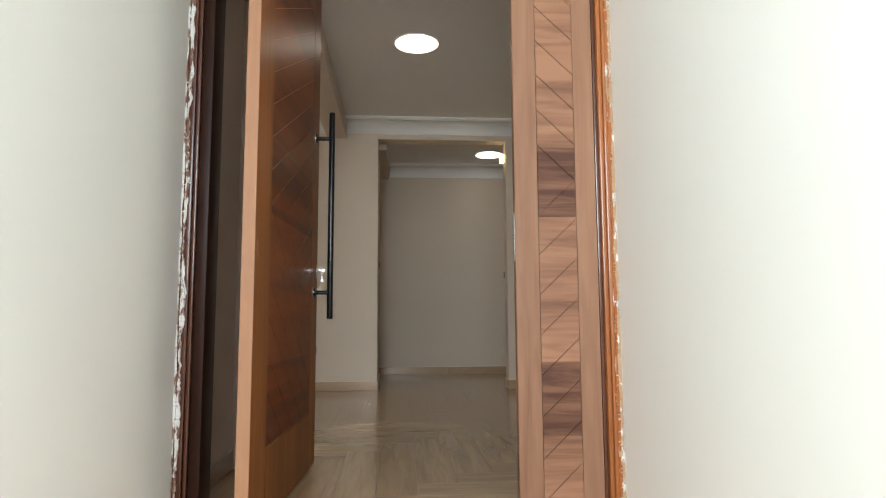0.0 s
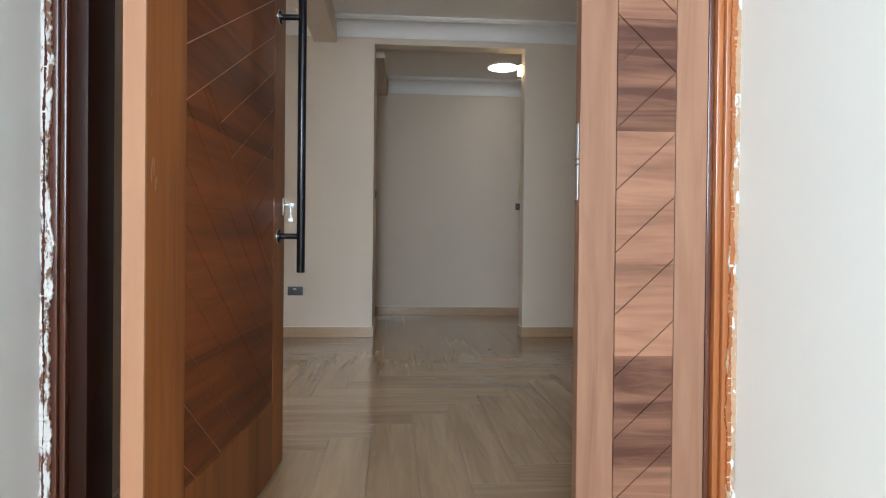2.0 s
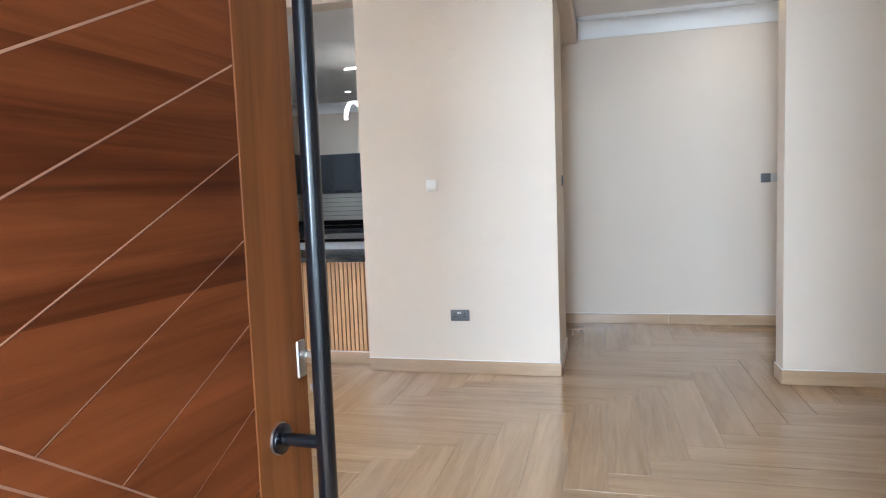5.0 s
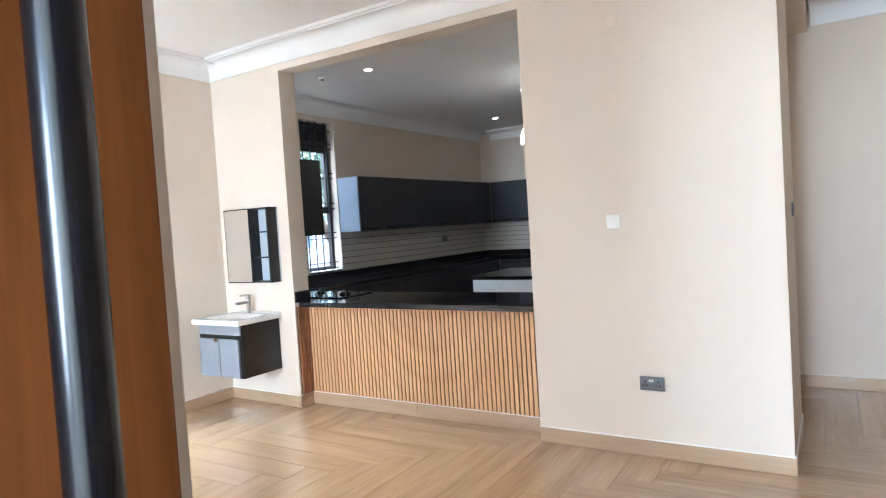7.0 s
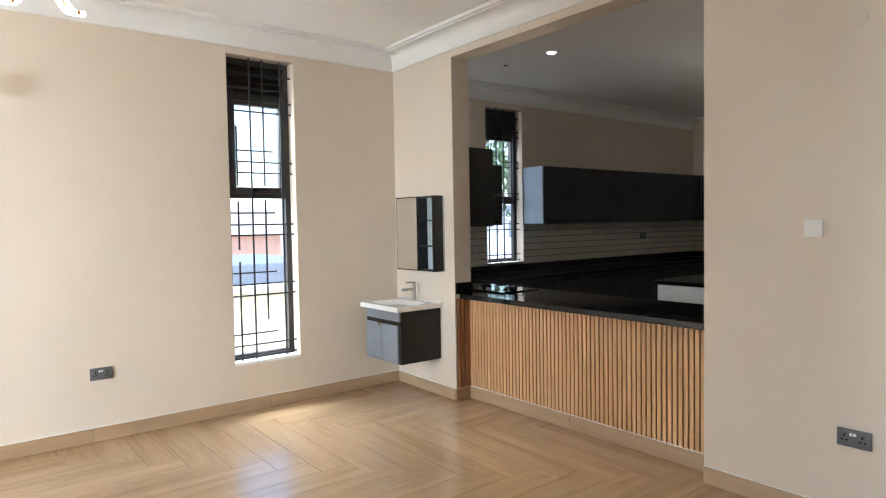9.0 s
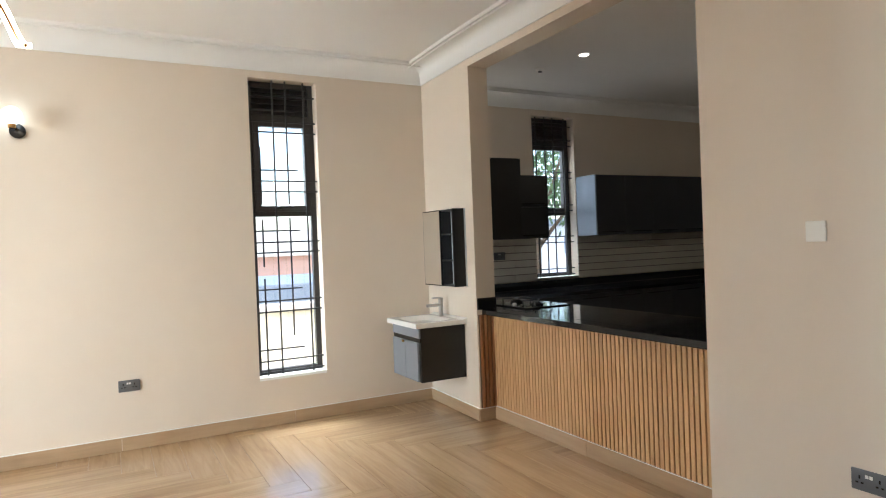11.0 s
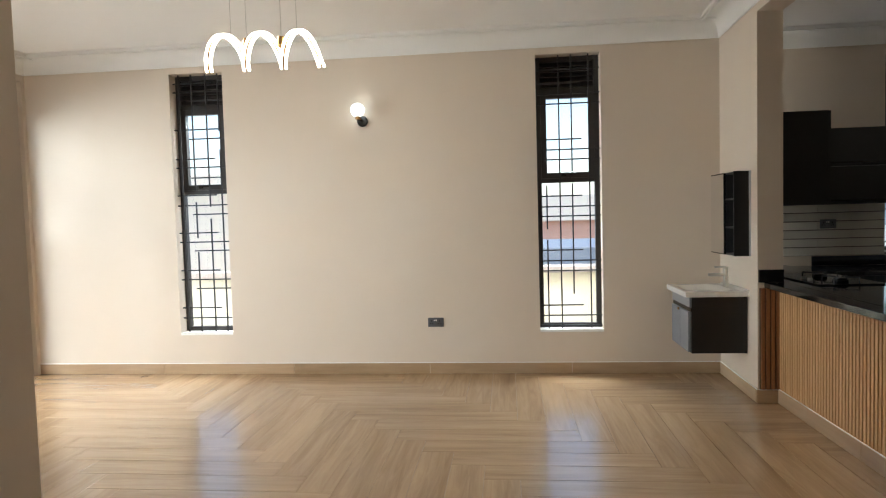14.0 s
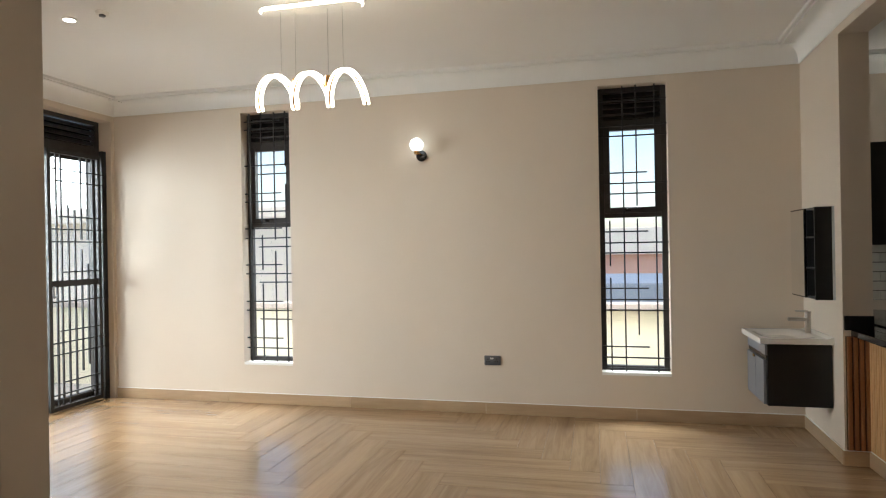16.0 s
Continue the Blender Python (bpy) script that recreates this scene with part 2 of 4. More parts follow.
# ---- building helpers ----
def box(bm, x0, x1, y0, y1, z0, z1):
    v = [bm.verts.new(p) for p in ((x0, y0, z0), (x1, y0, z0), (x1, y1, z0), (x0, y1, z0), (x0, y0, z1), (x1, y0, z1), (x1, y1, z1), (x0, y1, z1))]
    for f in ((3, 2, 1, 0), (4, 5, 6, 7), (0, 1, 5, 4), (1, 2, 6, 5), (2, 3, 7, 6), (3, 0, 4, 7)):
        bm.faces.new([v[i] for i in f])
    return bm


def cube(x0, x1, y0, y1, z0, z1, bevel=0.0):
    bm = box(bmesh.new(), x0, x1, y0, y1, z0, z1)
    if bevel:
        bmesh.ops.bevel(bm, geom=bm.edges[:], offset=bevel, segments=2, affect="EDGES", profile=0.5)
    return bm


def tube(p0, p1, r, seg=14, r2=None, bevel=0.0):
    bm = bmesh.new()
    p0, p1 = Vector(p0), Vector(p1)
    d = p1 - p0
    bmesh.ops.create_cone(bm, cap_ends=True, segments=seg, radius1=r, radius2=r if r2 is None else r2, depth=d.length)
    if bevel:
        rim = [e for e in bm.edges if len(e.link_faces) == 2 and max(len(f.verts) for f in e.link_faces) > 4]
        bmesh.ops.bevel(bm, geom=rim, offset=bevel, segments=2, affect="EDGES", profile=0.5)
    m = Matrix.Translation((p0 + p1) / 2) @ d.to_track_quat("Z", "Y").to_matrix().to_4x4()
    bmesh.ops.transform(bm, matrix=m, verts=bm.verts)
    return bm


def ball(c, r, seg=20, squash=1.0):
    bm = bmesh.new()
    bmesh.ops.create_uvsphere(bm, u_segments=seg, v_segments=seg // 2, radius=r)
    bmesh.ops.transform(bm, matrix=Matrix.Translation(c) @ Matrix.Diagonal((1, 1, squash, 1)), verts=bm.verts)
    return bm


def join(*bms):
    out = bms[0]
    for b in bms[1:]:
        me = bpy.data.meshes.new("tmp")
        b.to_mesh(me)
        b.free()
        out.from_mesh(me)
        bpy.data.meshes.remove(me)
    return out


def skew(bm):
    """The vanity wall runs slightly back towards the corner of the room."""
    for v in bm.verts:
        if v.co.x < -3.72 and 6.6 < v.co.y < 6.93:
            v.co.y += 0.03 * (-3.715 - v.co.x) / 0.905
    return bm


def part(name, bm, material, parent=None, label="", smooth=False, local=False):
    me = bpy.data.meshes.new(name)
    bmesh.ops.recalc_face_normals(bm, faces=bm.faces[:])
    bm.to_mesh(me)
    bm.free()
    me.materials.append(material)
    if smooth:
        for f in me.polygons:
            f.use_smooth = True
        me.set_sharp_from_angle(angle=radians(40))
    ob = new(name, me)
    if parent:
        ob.parent = parent
        if not local:
            ob.matrix_parent_inverse = parent.matrix_basis.inverted()
    if label:
        ob["label"] = label
    return ob


def thing(name, label, category, at=(0, 0, 0), group="", kind=""):
    ob = new(name)
    ob.empty_display_size = 0.05
    ob.matrix_basis = Matrix.Translation(at)
    return tagged(ob, label, category, group, kind)


def structure(name, bm, material, label, category):
    return tagged(part(name, bm, material), label, category, kind="structure")


def wall_with_holes(axis, a, b, u0, u1, z0, z1, holes):
    """A wall a..b thick across axis, u0..u1 long, with holes (u0, u1, z0, z1) through it."""
    bm = bmesh.new()
    us = sorted({u0, u1, *[h[0] for h in holes], *[h[1] for h in holes]})
    for p, q in zip(us, us[1:]):
        spans = sorted((h[2], h[3]) for h in holes if h[0] <= p + 1e-6 and h[1] >= q - 1e-6)
        z = z0
        for s0, s1 in spans + [(z1, z1)]:
            if s0 - z > 1e-4:
                box(bm, a, b, p, q, z, s0) if axis == "x" else box(bm, p, q, a, b, z, s0)
            z = s1
    bmesh.ops.remove_doubles(bm, verts=bm.verts, dist=1e-5)
    pairs = {}
    for f in bm.faces:
        pairs.setdefault(tuple(round(c, 4) for c in f.calc_center_median()), []).append(f)
    dead = [f for fs in pairs.values() if len(fs) > 1 for f in fs]
    bmesh.ops.delete(bm, geom=dead, context="FACES")
    return bm


# ---- structure: walls, floor, ceiling ----
XW, YN, YS = -4.62, 6.92, 0.45      # living room: west wall, north wall, south wall
TOP, LINTEL, CEIL = 3.30, 2.87, 3.085
KW, KN = -5.15, 13.1               # kitchen: west wall, north wall
PB, PCEIL = 8.87, 3.03              # passage: back wall, ceiling
DOOR_Y = 2.42
REVEAL = 7.75

structure("wall_west", wall_with_holes("x", XW - 0.2, XW, YS - 0.22, YN + 0.18, -0.4, TOP,
          [(5.37, 5.938, 0.398, LINTEL), (1.93, 2.455, 0.398, LINTEL)]), M_WALL, "beige painted west wall with two tall window openings", "wall")
structure("wall_north", skew(wall_with_holes("y", YN, YN + 0.18, XW, 3.4, -0.4, TOP,
          [(-3.715, -1.505, -0.4, LINTEL), (-0.01, 1.48, -0.4, LINTEL)])), M_WALL, "beige painted wall with kitchen hatch and passage opening", "wall")
structure("wall_south", wall_with_holes("y", YS - 0.22, YS, XW, -0.9, -0.4, TOP, [(-4.58, -2.15, -0.4, LINTEL)]), M_WALL,
          "beige painted wall with a wide glazed door opening", "wall")
structure("wall_hall", cube(-0.9, -0.68, 2.44, 3.33, -0.4, TOP), M_WALL, "beige painted hall wall behind the front door", "wall")
structure("wall_living_east", cube(-0.9, -0.76, YS - 0.22, 2.44, -0.4, TOP), M_WALL, "beige painted living room side wall", "wall")
structure("hall_column", cube(-0.705, -0.53, 3.33, 3.6, -0.4, TOP, 0.004), M_WALL, "beige painted column at the end of the hall wall", "column")
structure("wall_east", cube(3.2, 3.4, 2.4, YN, -0.4, TOP), M_WALL, "plain beige painted east wall", "wall")
structure("wall_entrance", wall_with_holes("y", DOOR_Y + 0.02, DOOR_Y + 0.22, -0.68, 3.2, -0.4, TOP, [(-0.665, 1.15, -0.4, LINTEL)]), M_WALL,
          "painted entrance wall round the front door", "wall")
structure("ceiling_beam", cube(-0.595, -0.375, 3.6, YN, 2.872, CEIL + 0.05), M_WALL, "beige painted beam between hall and living room", "beam")
structure("ceiling", join(cube(XW - 0.2, 3.4, YS - 0.22, YN, CEIL, CEIL + 0.2), cube(KW, -0.2, YN + 0.18, KN, CEIL, CEIL + 0.2),
          cube(-0.2, 3.4, YN + 0.18, PB, PCEIL, CEIL + 0.2)), M_CEIL, "white painted flat ceiling", "ceiling")
# kitchen and passage shell
structure("wall_kitchen_west", wall_with_holes("x", KW - 0.2, KW, YN + 0.18, KN + 0.2, -0.4, TOP, [(8.595, 9.2, 1.01, 2.86)]), M_WALL,
          "beige kitchen wall with a tall window opening", "wall")
structure("wall_kitchen_north", cube(KW, -0.2, KN, KN + 0.2, -0.4, TOP), M_WALL, "beige kitchen end wall", "wall")
structure("wall_passage_west", cube(-0.42, -0.2, YN + 0.18, KN, -0.4, TOP), M_WALL, "beige wall between kitchen and passage", "wall")
structure("wall_passage_back", cube(-0.2, 3.4, PB, PB + 0.2, -0.4, TOP), M_WALL, "beige painted passage back wall", "wall")
structure("wall_passage_east", cube(3.2, 3.4, YN + 0.18, PB, -0.4, TOP), M_WALL, "beige painted passage end wall", "wall")
structure("wall_reveal", cube(-0.2, -0.01, YN + 0.18, REVEAL, -0.4, TOP), M_WALL, "beige painted side wall of the passage opening", "wall")
structure("passage_beam", cube(-0.2, 0.08, YN + 0.3, PB, 2.822, PCEIL), M_WALL, "painted beam under the passage ceiling", "beam")
# porch side walls
structure("wall_porch_left", cube(-0.76, -0.68, -1.6, DOOR_Y + 0.02, -0.4, 3.3), M_OUT, "off-white plastered porch wall", "wall")
structure("wall_porch_right", cube(1.165, 1.5, -1.6, DOOR_Y + 0.02, -0.4, 3.3), M_OUT, "off-white plastered porch wall", "wall")
# Unseen slab, added to keep sky light off the porch and hall wall.
structure("porch_shade_slab", cube(-0.76, 1.5, -0.8, DOOR_Y + 0.02, 3.3, 3.45), M_OUT, "unseen slab added to block sky light over the porch", "roof")
structure("wall_over_door", cube(-0.68, 1.165, DOOR_Y - 0.02, DOOR_Y + 0.02, 2.9, 3.3), M_OUT, "off-white plaster over the front door", "wall")


# ---- cornices: coved strip with two steps on the ceiling ----
def cornice(name, length, m, ceil, low):
    h = ceil - low
    prof = [(0, 0), (0.012, 0), (0.014, 0.02)]
    prof += [(0.014 + 0.085 * (1 - math.cos(a)), 0.02 + (h - 0.045) * math.sin(a)) for a in [i * math.pi / 2 / 7 for i in range(1, 8)]]
    prof += [(0.155, h - 0.025), (0.155, h - 0.034), (0.168, h - 0.034), (0.168, h - 0.016), (0.186, h - 0.016), (0.186, h - 0.026), (0.2, h - 0.026), (0.2, h), (0, h)]
    bm = bmesh.new()
    rings = [[bm.verts.new((s, p[0], low + p[1])) for p in prof] for s in (0, length)]
    n = len(prof)
    for i in range(n):
        bm.faces.new((rings[0][i], rings[0][(i + 1) % n], rings[1][(i + 1) % n], rings[1][i]))
    bm.faces.new(rings[0])
    bm.faces.new(rings[1])
    bmesh.ops.transform(bm, matrix=m, verts=bm.verts)
    bm = skew(bm)
    return tagged(part(name, bm, M_CORN, smooth=True), "white moulded plaster cornice with double step", "cornice", kind="structure")


C0 = 2.928
cornice("cornice", 6.914, pose(3.2, YN, 0, 0, 0, 180), CEIL, C0)
cornice("cornice", 0.905, pose(-3.715, YN, 0, 0, 0, 180), CEIL, C0)
cornice("cornice", YN + 0.03 - YS, pose(XW, YN + 0.03, 0, 0, 0, -90), CEIL, C0)
cornice("cornice", 3.9, pose(XW, YS, 0), CEIL, C0)
cornice("cornice", KN - YN - 0.18, pose(KW, KN, 0, 0, 0, -90), CEIL, C0)
cornice("cornice", 4.5, pose(-0.42, KN, 0, 0, 0, 180), CEIL, C0)
cornice("cornice", 3.1, pose(3.2, PB, 0, 0, 0, 180), PCEIL, 2.855)


# ---- skirting tiles ----
def skirting(x0, y0, x1, y1, nx, ny, h=0.1, step=1.2):
    """Skirting along a wall from (x0, y0) to (x1, y1); (nx, ny) points into the room."""
    n = max(1, round(math.hypot(x1 - x0, y1 - y0) / step))
    top = tagged(new("baseboard"), "wood-look tile skirting with a white grout line", "skirting", kind="structure")
    for i in range(n):
        a, b = i / n, (i + 1) / n
        ax, ay, bx, by = x0 + (x1 - x0) * a, y0 + (y1 - y0) * a, x0 + (x1 - x0) * b, y0 + (y1 - y0) * b
        g = 0.0015
        ux, uy = (bx - ax), (by - ay)
        l = math.hypot(ux, uy)
        ax, ay, bx, by = ax + ux / l * g, ay + uy / l * g, bx - ux / l * g, by - uy / l * g
        xs, ys = sorted((ax, bx + nx * 0.011)), sorted((ay, by + ny * 0.011))
        if nx:
            xs = sorted((x0, x0 + nx * 0.011))
        if ny:
            ys = sorted((y0, y0 + ny * 0.011))
        part("skirting_tile", skew(cube(*xs, *ys, 0.002, h, 0.0015)), M_SKIRT, top)
    xs, ys = sorted((x0, x1)), sorted((y0, y1))
    if nx:
        xs = sorted((x0, x0 + nx * 0.009))
    if ny:
        ys = sorted((y0, y0 + ny * 0.009))
    part("grout_line", skew(cube(*xs, *ys, h, h + 0.006, 0.0015)), M_WHITEPL, top, "white grout line")


skirting(XW, YS, XW, YN + 0.03, 1, 0)
skirting(XW + 0.011, YN, -3.726, YN, 0, -1)
skirting(-3.715, YN - 0.011, -3.715, YN + 0.18, 1, 0, 0.1)
skirting(-3.704, YN + 0.15, -1.505, YN + 0.15, 0, -1, 0.105)
skirting(-1.505, YN, 0.001, YN, 0, -1)
skirting(-0.01, YN - 0.011, -0.01, REVEAL, 1, 0)
skirting(1.48, YN - 0.011, 1.48, YN + 0.19, -1, 0)
skirting(1.469, YN, 3.2, YN, 0, -1)
skirting(-0.2, PB, 3.2, PB, 0, -1)
skirting(-0.68, 2.64, -0.68, 3.33, 1, 0)
skirting(-0.53, 3.33, -0.53, 3.6, 1, 0)
skirting(-0.705, 3.6, -0.519, 3.6, 0, 1)


# ---- windows with grilles ----
def window(name, x_in, y0, y1, z0, z1, transom, opener_top, verticals, horizontals, depth=0.2):
    """A tall narrow window: louvre head, opener with handle, fixed light below, iron grille inside."""
    w = tagged(new(name), "tall dark aluminium window with louvre head and iron grille", "window", kind="structure")
    w.matrix_basis = Matrix.Translation((x_in, (y0 + y1) / 2, z0))
    xf0, xf1 = x_in - depth + 0.03, x_in - depth + 0.085
    f = 0.045
    part("window_frame", join(cube(xf0, xf1, y0, y0 + f, z0, z1, 0.003), cube(xf0, xf1, y1 - f, y1, z0, z1, 0.003),
         cube(xf0, xf1, y0 + f, y1 - f, z0, z0 + f, 0.003), cube(xf0, xf1, y0 + f, y1 - f, z1 - f, z1, 0.003),
         cube(xf0, xf1, y0 + f, y1 - f, transom - 0.02, transom + 0.02, 0.003), cube(xf0, xf1, y0 + f, y1 - f, opener_top, opener_top + 0.045, 0.003)), M_ALU, w)
    s = 0.05
    ya, yb, za, zb = y0 + f, y1 - f, transom + 0.02, opener_top
    part("sash", join(cube(xf0 + 0.01, xf1 + 0.012, ya, ya + s, za, zb, 0.003), cube(xf0 + 0.01, xf1 + 0.012, yb - s, yb, za, zb, 0.003),
         cube(xf0 + 0.01, xf1 + 0.012, ya + s, yb - s, za, za + s, 0.003), cube(xf0 + 0.01, xf1 + 0.012, ya + s, yb - s, zb - s, zb, 0.003)), M_ALU, w)
    for a, b in ((z0 + f, transom - 0.02), (za + s, zb - s)):
        g = part("pane", cube(xf0 + 0.02, xf0 + 0.026, ya, yb, a, b), M_GLASS, w)
        g.visible_shadow = False
    n = 5
    for i in range(n):
        z = opener_top + 0.05 + (z1 - f - opener_top - 0.05) * (i + 0.5) / n
        bm = cube(-0.03, 0.03, ya, yb, -0.004, 0.004, 0.001)
        bmesh.ops.transform(bm, matrix=Matrix.Translation((xf0 + 0.03, 0, z)) @ Matrix.Rotation(radians(50), 4, "Y"), verts=bm.verts)
        part("louvre_blade", bm, M_ALU, w)
    part("louvre_backing", cube(xf0 - 0.004, xf0 + 0.002, ya, yb, opener_top + 0.045, z1 - f), M_BLACK, w)
    yc = (y0 + y1) / 2
    part("window_handle", join(cube(xf1 + 0.012, xf1 + 0.03, yc - 0.06, yc - 0.02, transom + 0.035, transom + 0.065, 0.004),
         cube(xf1 + 0.03, xf1 + 0.042, yc - 0.055, yc + 0.07, transom + 0.05, transom + 0.066, 0.004)), M_BLACK, w)
    xg, r = x_in - 0.055, 0.006
    bars = []
    for v, segs in verticals:
        for s0, s1 in segs:
            y = y0 + (y1 - y0) * v
            part("grille_bar", cube(xg - r, xg + r, y - r, y + r, z0 + (z1 - z0) * s0, z0 + (z1 - z0) * s1, 0.001), M_IRON, w)
    for hz, s0, s1 in horizontals:
        z = z0 + (z1 - z0) * hz
        part("grille_bar", cube(xg - r - 0.011, xg - r + 0.001, y0 + (y1 - y0) * s0, y0 + (y1 - y0) * s1, z - r, z + r, 0.001), M_IRON, w)
    part("window_sill", cube(x_in - depth + 0.09, x_in + 0.002, y0 - 0.0, y1 + 0.0, z0 - 0.02, z0 + 0.004, 0.002), M_CORN, w)
    return w


GV = [(0.15, [(0.0, 0.33), (0.37, 0.53), (0.58, 0.775)]), (0.36, [(0.0, 1.0)]), (0.555, [(0.13, 0.535), (0.58, 1.0)]), (0.825, [(0.0, 1.0)])]
GH = [(z, 0, 1) for z in (0.012, 0.05, 0.216, 0.253, 0.417, 0.452, 0.624, 0.66, 0.826, 0.862, 0.95)] + [(z, 0, 0.71) for z in (0.088, 0.292, 0.491, 0.697, 0.90)]
GV2 = [(0.12, [(0.0, 1.0)]), (0.36, [(0.0, 0.315), (0.37, 0.51), (0.555, 1.0)]), (0.63, [(0.0, 0.445), (0.49, 1.0)]), (0.86, [(0.0, 0.71), (0.78, 1.0)])]
GH2 = [(z, 0, 1) for z in (0.056, 0.207, 0.354, 0.497, 0.644, 0.79, 0.935)] + [(z, 0, 0.75) for z in (0.096, 0.243, 0.39, 0.536, 0.677, 0.968)] + [(z, 0.28, 1) for z in (0.172, 0.32, 0.462, 0.604, 0.754, 0.90)]
window("window_1", XW, 5.37, 5.938, 0.398, LINTEL, 1.755, 2.545, GV, GH)
window("window_2", XW, 1.93, 2.455, 0.398, LINTEL, 1.755, 2.545, GV2, GH2)
window("window_3", KW, 8.595, 9.2, 1.01, 2.86, 1.745, 2.54, [(v, [(0, 1)]) for v, s in GV], GH[:11])
# ---- front door ----
def clip(poly, a, b, c):
    """The part of a polygon where a*u + b*z <= c."""
    out = []
    for i, p in enumerate(poly):
        q = poly[(i + 1) % len(poly)]
        dp, dq = a * p[0] + b * p[1] - c, a * q[0] + b * q[1] - c
        if dp <= 0:
            out.append(p)
        if (dp < 0 < dq) or (dq < 0 < dp):
            t = dp / (dp - dq)
            out.append((p[0] + (q[0] - p[0]) * t, p[1] + (q[1] - p[1]) * t))
    return out


def diagonal_boards(u0, u1, z0, z1, slope, start, pitch, gap):
    """Polygons between slanting grooves z = slope * (u - u0) + start + k * pitch, in a rectangle."""
    polys = []
    g = gap * math.sqrt(1 + slope * slope)
    for k in range(-12, 30):
        lo = start + k * pitch - slope * u0
        p = [(u0, z0), (u1, z0), (u1, z1), (u0, z1)]
        p = clip(p, slope, -1, -(lo + g))
        p = clip(p, -slope, 1, lo + pitch - g) if len(p) > 2 else p
        area = sum(p[i][0] * p[(i + 1) % len(p)][1] - p[(i + 1) % len(p)][0] * p[i][1] for i in range(len(p))) / 2 if len(p) > 2 else 0
        if abs(area) > 2e-4:
            polys.append(p)
    return polys


def prism(poly, place, depth):
    """A board from a polygon; place(u, z, d) gives its points, d from the face inwards."""
    bm = bmesh.new()
    clean = [p for i, p in enumerate(poly) if math.dist(p, poly[i - 1]) > 1e-4]
    f = [bm.verts.new(place(u, z, 0)) for u, z in clean]
    k = [bm.verts.new(place(u, z, depth)) for u, z in clean]
    bm.faces.new(f)
    bm.faces.new(k[::-1])
    for i in range(len(f)):
        bm.faces.new((f[i], k[i], k[(i + 1) % len(f)], f[(i + 1) % len(f)]))
    return bm


LEAF_H = 2.72
G1, G2, LEAF_W, RAIL = 0.228, 1.1, 1.272, 0.30
door = thing("front_door", "open varnished mahogany pivot door with diagonal grooved boards", "door")
door.matrix_basis = pose(-0.314, 2.12, 0, 0, 0, -3.2)
LOC = dict(local=True)
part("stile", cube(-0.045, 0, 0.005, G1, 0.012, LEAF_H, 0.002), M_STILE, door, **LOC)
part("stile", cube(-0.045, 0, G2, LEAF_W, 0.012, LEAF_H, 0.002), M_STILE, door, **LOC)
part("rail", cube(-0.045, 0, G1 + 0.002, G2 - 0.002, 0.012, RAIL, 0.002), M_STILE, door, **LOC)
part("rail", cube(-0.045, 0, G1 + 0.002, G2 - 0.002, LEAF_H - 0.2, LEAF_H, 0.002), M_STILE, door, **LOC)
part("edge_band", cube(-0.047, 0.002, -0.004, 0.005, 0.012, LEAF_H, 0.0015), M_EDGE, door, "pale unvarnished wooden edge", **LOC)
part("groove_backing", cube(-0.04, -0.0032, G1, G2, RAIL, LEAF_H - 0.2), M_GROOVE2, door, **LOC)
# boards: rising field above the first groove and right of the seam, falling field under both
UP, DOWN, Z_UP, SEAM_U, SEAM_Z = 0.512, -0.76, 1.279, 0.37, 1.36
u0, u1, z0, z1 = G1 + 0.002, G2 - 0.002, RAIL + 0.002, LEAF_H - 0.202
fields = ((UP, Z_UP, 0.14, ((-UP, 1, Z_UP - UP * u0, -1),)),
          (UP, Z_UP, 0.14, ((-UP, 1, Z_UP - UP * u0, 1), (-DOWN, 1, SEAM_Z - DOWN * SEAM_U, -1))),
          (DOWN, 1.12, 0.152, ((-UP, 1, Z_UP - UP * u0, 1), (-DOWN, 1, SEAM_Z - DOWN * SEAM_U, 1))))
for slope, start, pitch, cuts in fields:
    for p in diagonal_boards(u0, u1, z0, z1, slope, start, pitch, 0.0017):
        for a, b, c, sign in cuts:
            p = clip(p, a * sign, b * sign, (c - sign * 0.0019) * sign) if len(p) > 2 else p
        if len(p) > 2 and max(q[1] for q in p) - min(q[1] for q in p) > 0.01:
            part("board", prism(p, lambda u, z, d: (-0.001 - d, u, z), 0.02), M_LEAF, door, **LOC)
for u, z, w, h in ((0.03, 1.06, 0.005, 0.05), (0.041, 1.075, 0.004, 0.035), (0.05, 1.04, 0.006, 0.028), (0.028, 1.24, 0.003, 0.02)):
    part("scuff", prism([(u, z), (u + w * 0.6, z - h * 0.2), (u + w, z + h * 0.5), (u + w * 1.5, z + h * 0.8), (u + w * 0.9, z + h), (u + w * 0.2, z + h * 0.5)], lambda a, c, d: (0.0006 - d, a, c), 0.002), M_EDGE, door, "pale scuff in the varnish", **LOC)
HU, HO = 1.163, 0.092
bar = part("pull_handle", tube((HO, HU, 0.803), (HO, HU, 1.97), 0.0165, 24, bevel=0.003), M_BLACK, door, "long black tubular pull handle", smooth=True, **LOC)
for z in (0.948, 1.82):
    part("handle_post", tube((0.0, HU, z), (HO - 0.005, HU, z), 0.0115, 16), M_BLACK, bar, smooth=True, **LOC)
    part("handle_rose", tube((0.0, HU, z), (0.011, HU, z), 0.027, 24, bevel=0.002), M_BLACK, bar, smooth=True, **LOC)
    part("rose_ring", tube((0.0, HU, z), (0.004, HU, z), 0.0285, 24), M_STEEL, bar, "steel ring behind the rose", smooth=True, **LOC)
